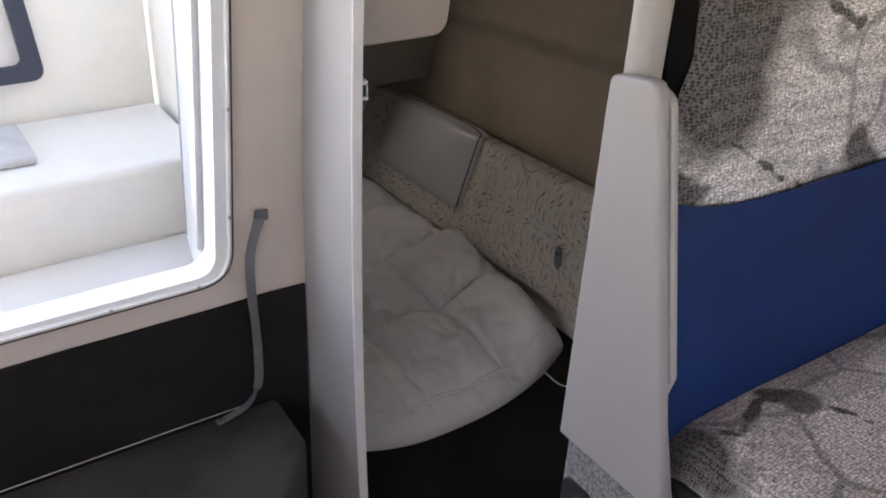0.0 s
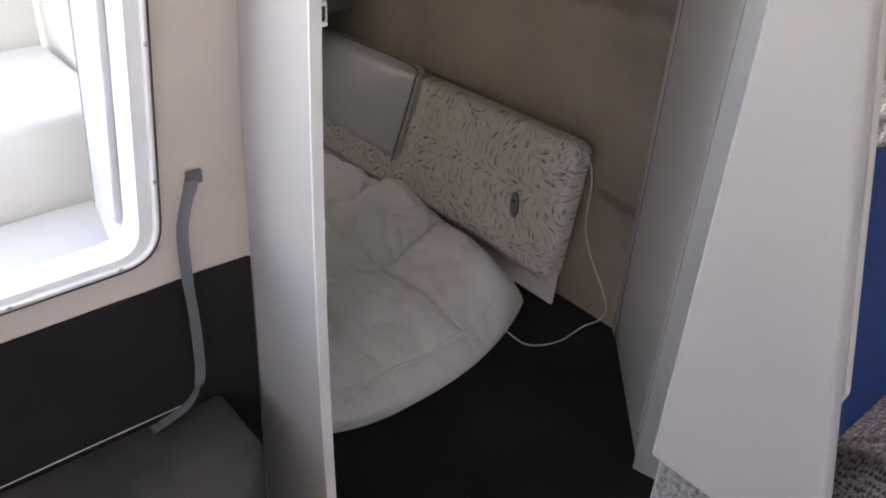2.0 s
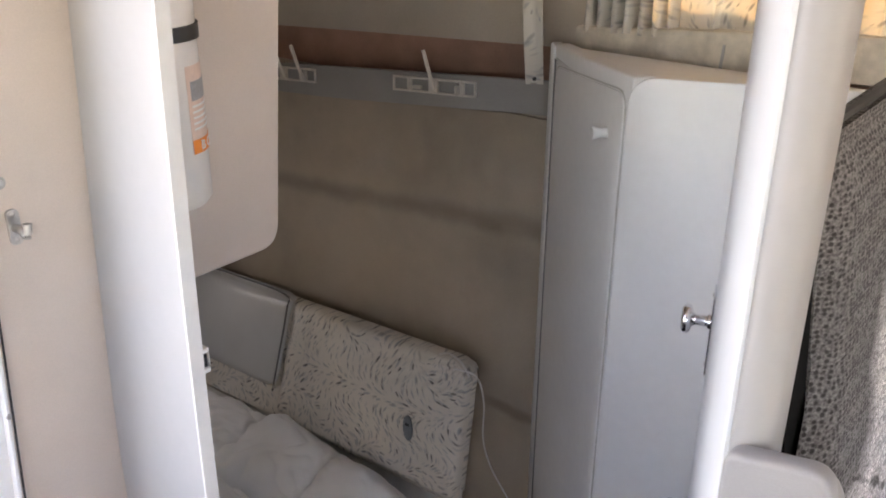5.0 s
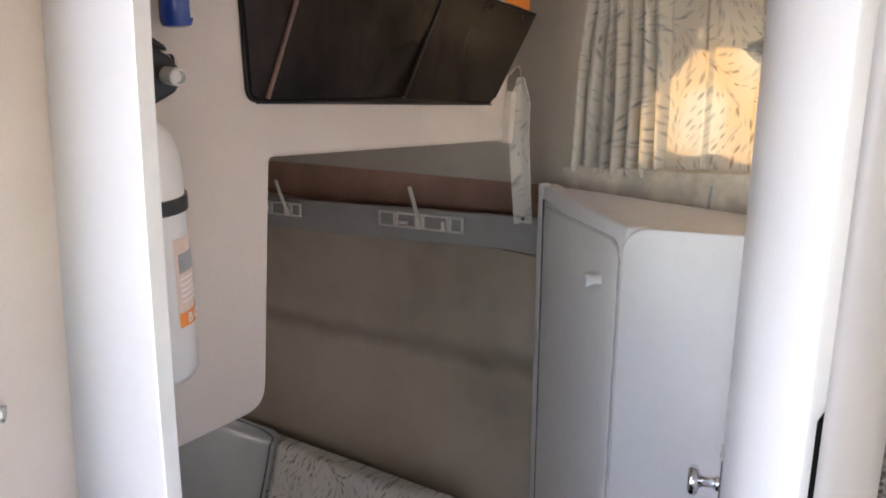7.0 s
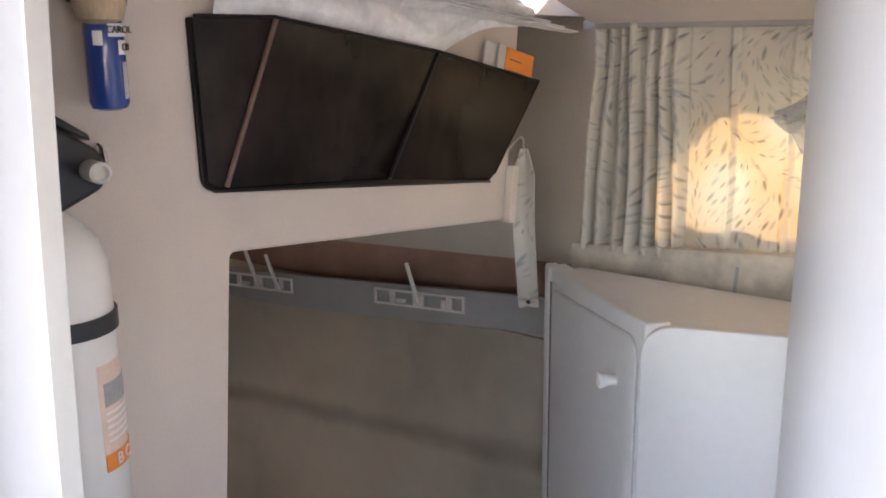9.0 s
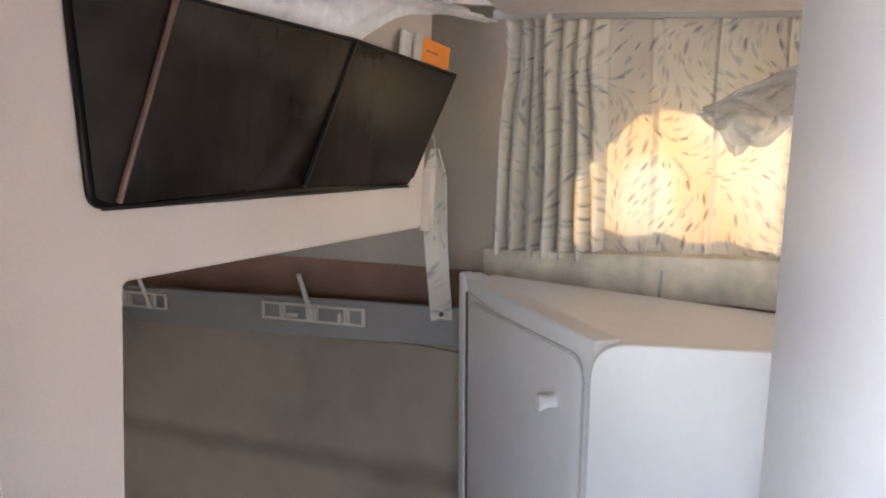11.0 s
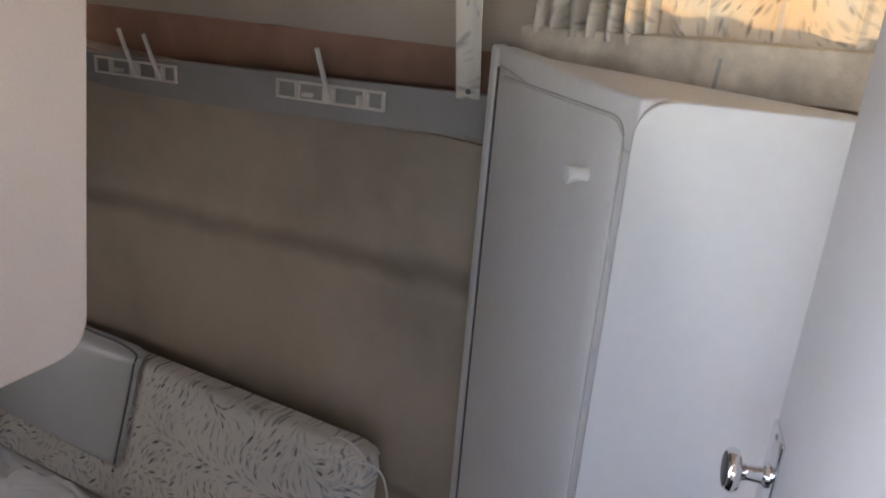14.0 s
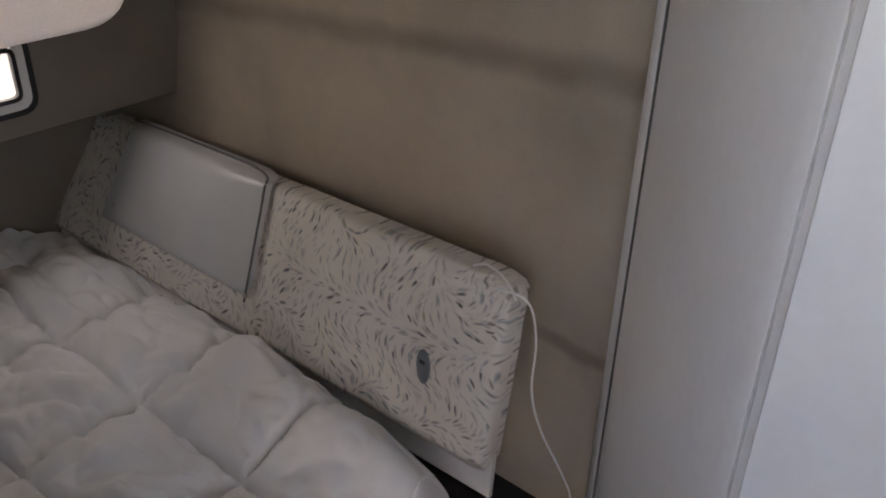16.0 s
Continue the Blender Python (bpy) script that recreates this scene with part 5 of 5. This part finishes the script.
back = filleted([(0.940, 1.430), (1.452, 1.374), (1.556, 1.513), (1.290, 1.561), (1.012, 1.601), (0.936, 1.602)], [0.02, 0.015, 0.0, 0.0, 0.0, 0.0])
part("back", prism([pk(p.x, p.y, 0.0008) for p in back], (0, -0.006, 0), 0.0015, 1), "pocket_rim", wp)
part("left_panel", prism([pk(0.940, 1.602, 0.009), pk(0.945, 1.440, 0.009), pk(0.960, 1.432, 0.015), pk(1.012, 1.600, 0.045)], (0.0015, 0, 0.0)), "pocket", wp)
part("front", prism([pk(0.960, 1.432, 0.016), pk(1.213, 1.409, 0.016), pk(1.293, 1.562, 0.034), pk(1.012, 1.601, 0.046)], (0, 0.003, 0), 0.001, 1), "pocket", wp)
part("front", prism([pk(1.216, 1.409, 0.016), pk(1.440, 1.378, 0.014), pk(1.452, 1.386, 0.014), pk(1.553, 1.513, 0.024), pk(1.296, 1.562, 0.034)], (0, 0.003, 0), 0.001, 1), "pocket", wp)
part("divider", tube([pk(1.2145, 1.410, 0.0165), pk(1.2945, 1.562, 0.0345)], 0.003, 8), "pocket_rim", wp)
part("corner_edge", tube([pk(0.961, 1.434, 0.017), pk(1.013, 1.600, 0.047)], 0.0028, 8), "streak", wp, "worn reddish edge")
part("bottom", prism([pk(0.950, 1.431, 0.008), pk(0.961, 1.431, 0.017), pk(1.215, 1.408, 0.017), pk(1.440, 1.377, 0.015), pk(1.448, 1.376, 0.008)], (0, 0, -0.003)), "pocket_rim", wp)
part("side", prism([pk(1.452, 1.386, 0.014), pk(1.453, 1.384, 0.008), pk(1.557, 1.514, 0.008), pk(1.554, 1.513, 0.024)], (0.002, 0, -0.001)), "pocket_rim", wp)
part("rim", tube([pk(0.940, 1.603, 0.010), pk(1.012, 1.602, 0.045), pk(1.295, 1.563, 0.034), pk(1.554, 1.514, 0.024)], 0.0022, 6), "pocket_rim", wp)

og = thing("orange_packet", (1.51, 1.07, 1.53), "orange and grey card packet standing in the wall pocket", "packet")
pkx, pkz = Vector((0.977, 0, -0.213)), Vector((0.213, 0, 0.977))
base = Vector((1.428, 1.086, 1.520))


def card(a, b, h, y, name, mt, lab=""):
    p = base + Vector((0, y, 0))
    part(name, prism([p + pkx * a, p + pkx * b, p + pkx * b + pkz * h, p + pkx * a + pkz * h], (0, 0.0035, 0), 0.0008, 1), mt, og, lab)


card(0.035, 0.110, 0.062, 0.0, "front_card", "orange")
card(0.016, 0.0345, 0.064, 0.0, "grey_spine", "card", "pale grey spine")
card(-0.010, 0.0155, 0.062, 0.005, "back_card", "card", "pale grey card")
for k, (a, b) in enumerate(((0.045, 0.075), (0.045, 0.085), (0.040, 0.10))):
    p = base + Vector((0, -0.0006, 0))
    h = 0.045 - k * 0.016
    part("print_line", prism([p + pkx * a + pkz * h, p + pkx * b + pkz * h, p + pkx * b + pkz * (h + 0.002), p + pkx * a + pkz * (h + 0.002)], (0, 0.0005, 0)), "streak", og)

bg = thing("plastic_bag", (1.2, 1.06, 1.58), "crumpled white plastic bag lying over the wall pocket", "plastic bag")


def bag_low(x):
    """The bag's lower edge: tucked into the pocket, then rising clear of it."""
    return 1.599 - (x - 0.96) * 0.139 if x < 1.285 else 1.554 + 0.046 * math.sin(min(1.0, (x - 1.285) / 0.16) * math.pi / 2)


def bag_at(u, v):
    x = 0.962 + u * 0.563
    lo, hi = bag_low(x), 1.665 - 0.030 * u + 0.005 * math.sin(u * 9)
    z = lo + (hi - lo) * v
    rim_y = YB - min(0.026, 0.006 + (x - 0.955) * 0.45)
    y = rim_y + 0.012 * v - 0.014 * math.sin(v * math.pi) * min(1.0, v * 2.5) + 0.010 * wob(u * 5, v * 2.4, 2.2) * v + 0.007 * wob(u * 14, v * 5, 8) * v + 0.004 * abs(wob(u * 26 + 3 * v, v * 7, 5)) * v
    return Vector((x, min(1.096, y), z + 0.004 * wob(u * 10, v * 2, 5) * (1 if x > 1.285 else 0)))


part("bag", sheet(120, 30, bag_at), "bag", bg)
for k in range(3):
    part("fold", sheet(60, 6, lambda u, v: Vector((1.20 + u * (0.40 - 0.03 * k), 1.040 + 0.006 * k + 0.016 * v + 0.004 * wob(u * 6, v, k), 1.634 + 0.007 * k - 0.034 * u * u - 0.012 * math.sin(u * 2.6) - 0.010 * v * (1 - 0.8 * u) + 0.002 * wob(u * 9, v, 4 + k))), 0.0012), "bag", bg, "rolled plastic edge")
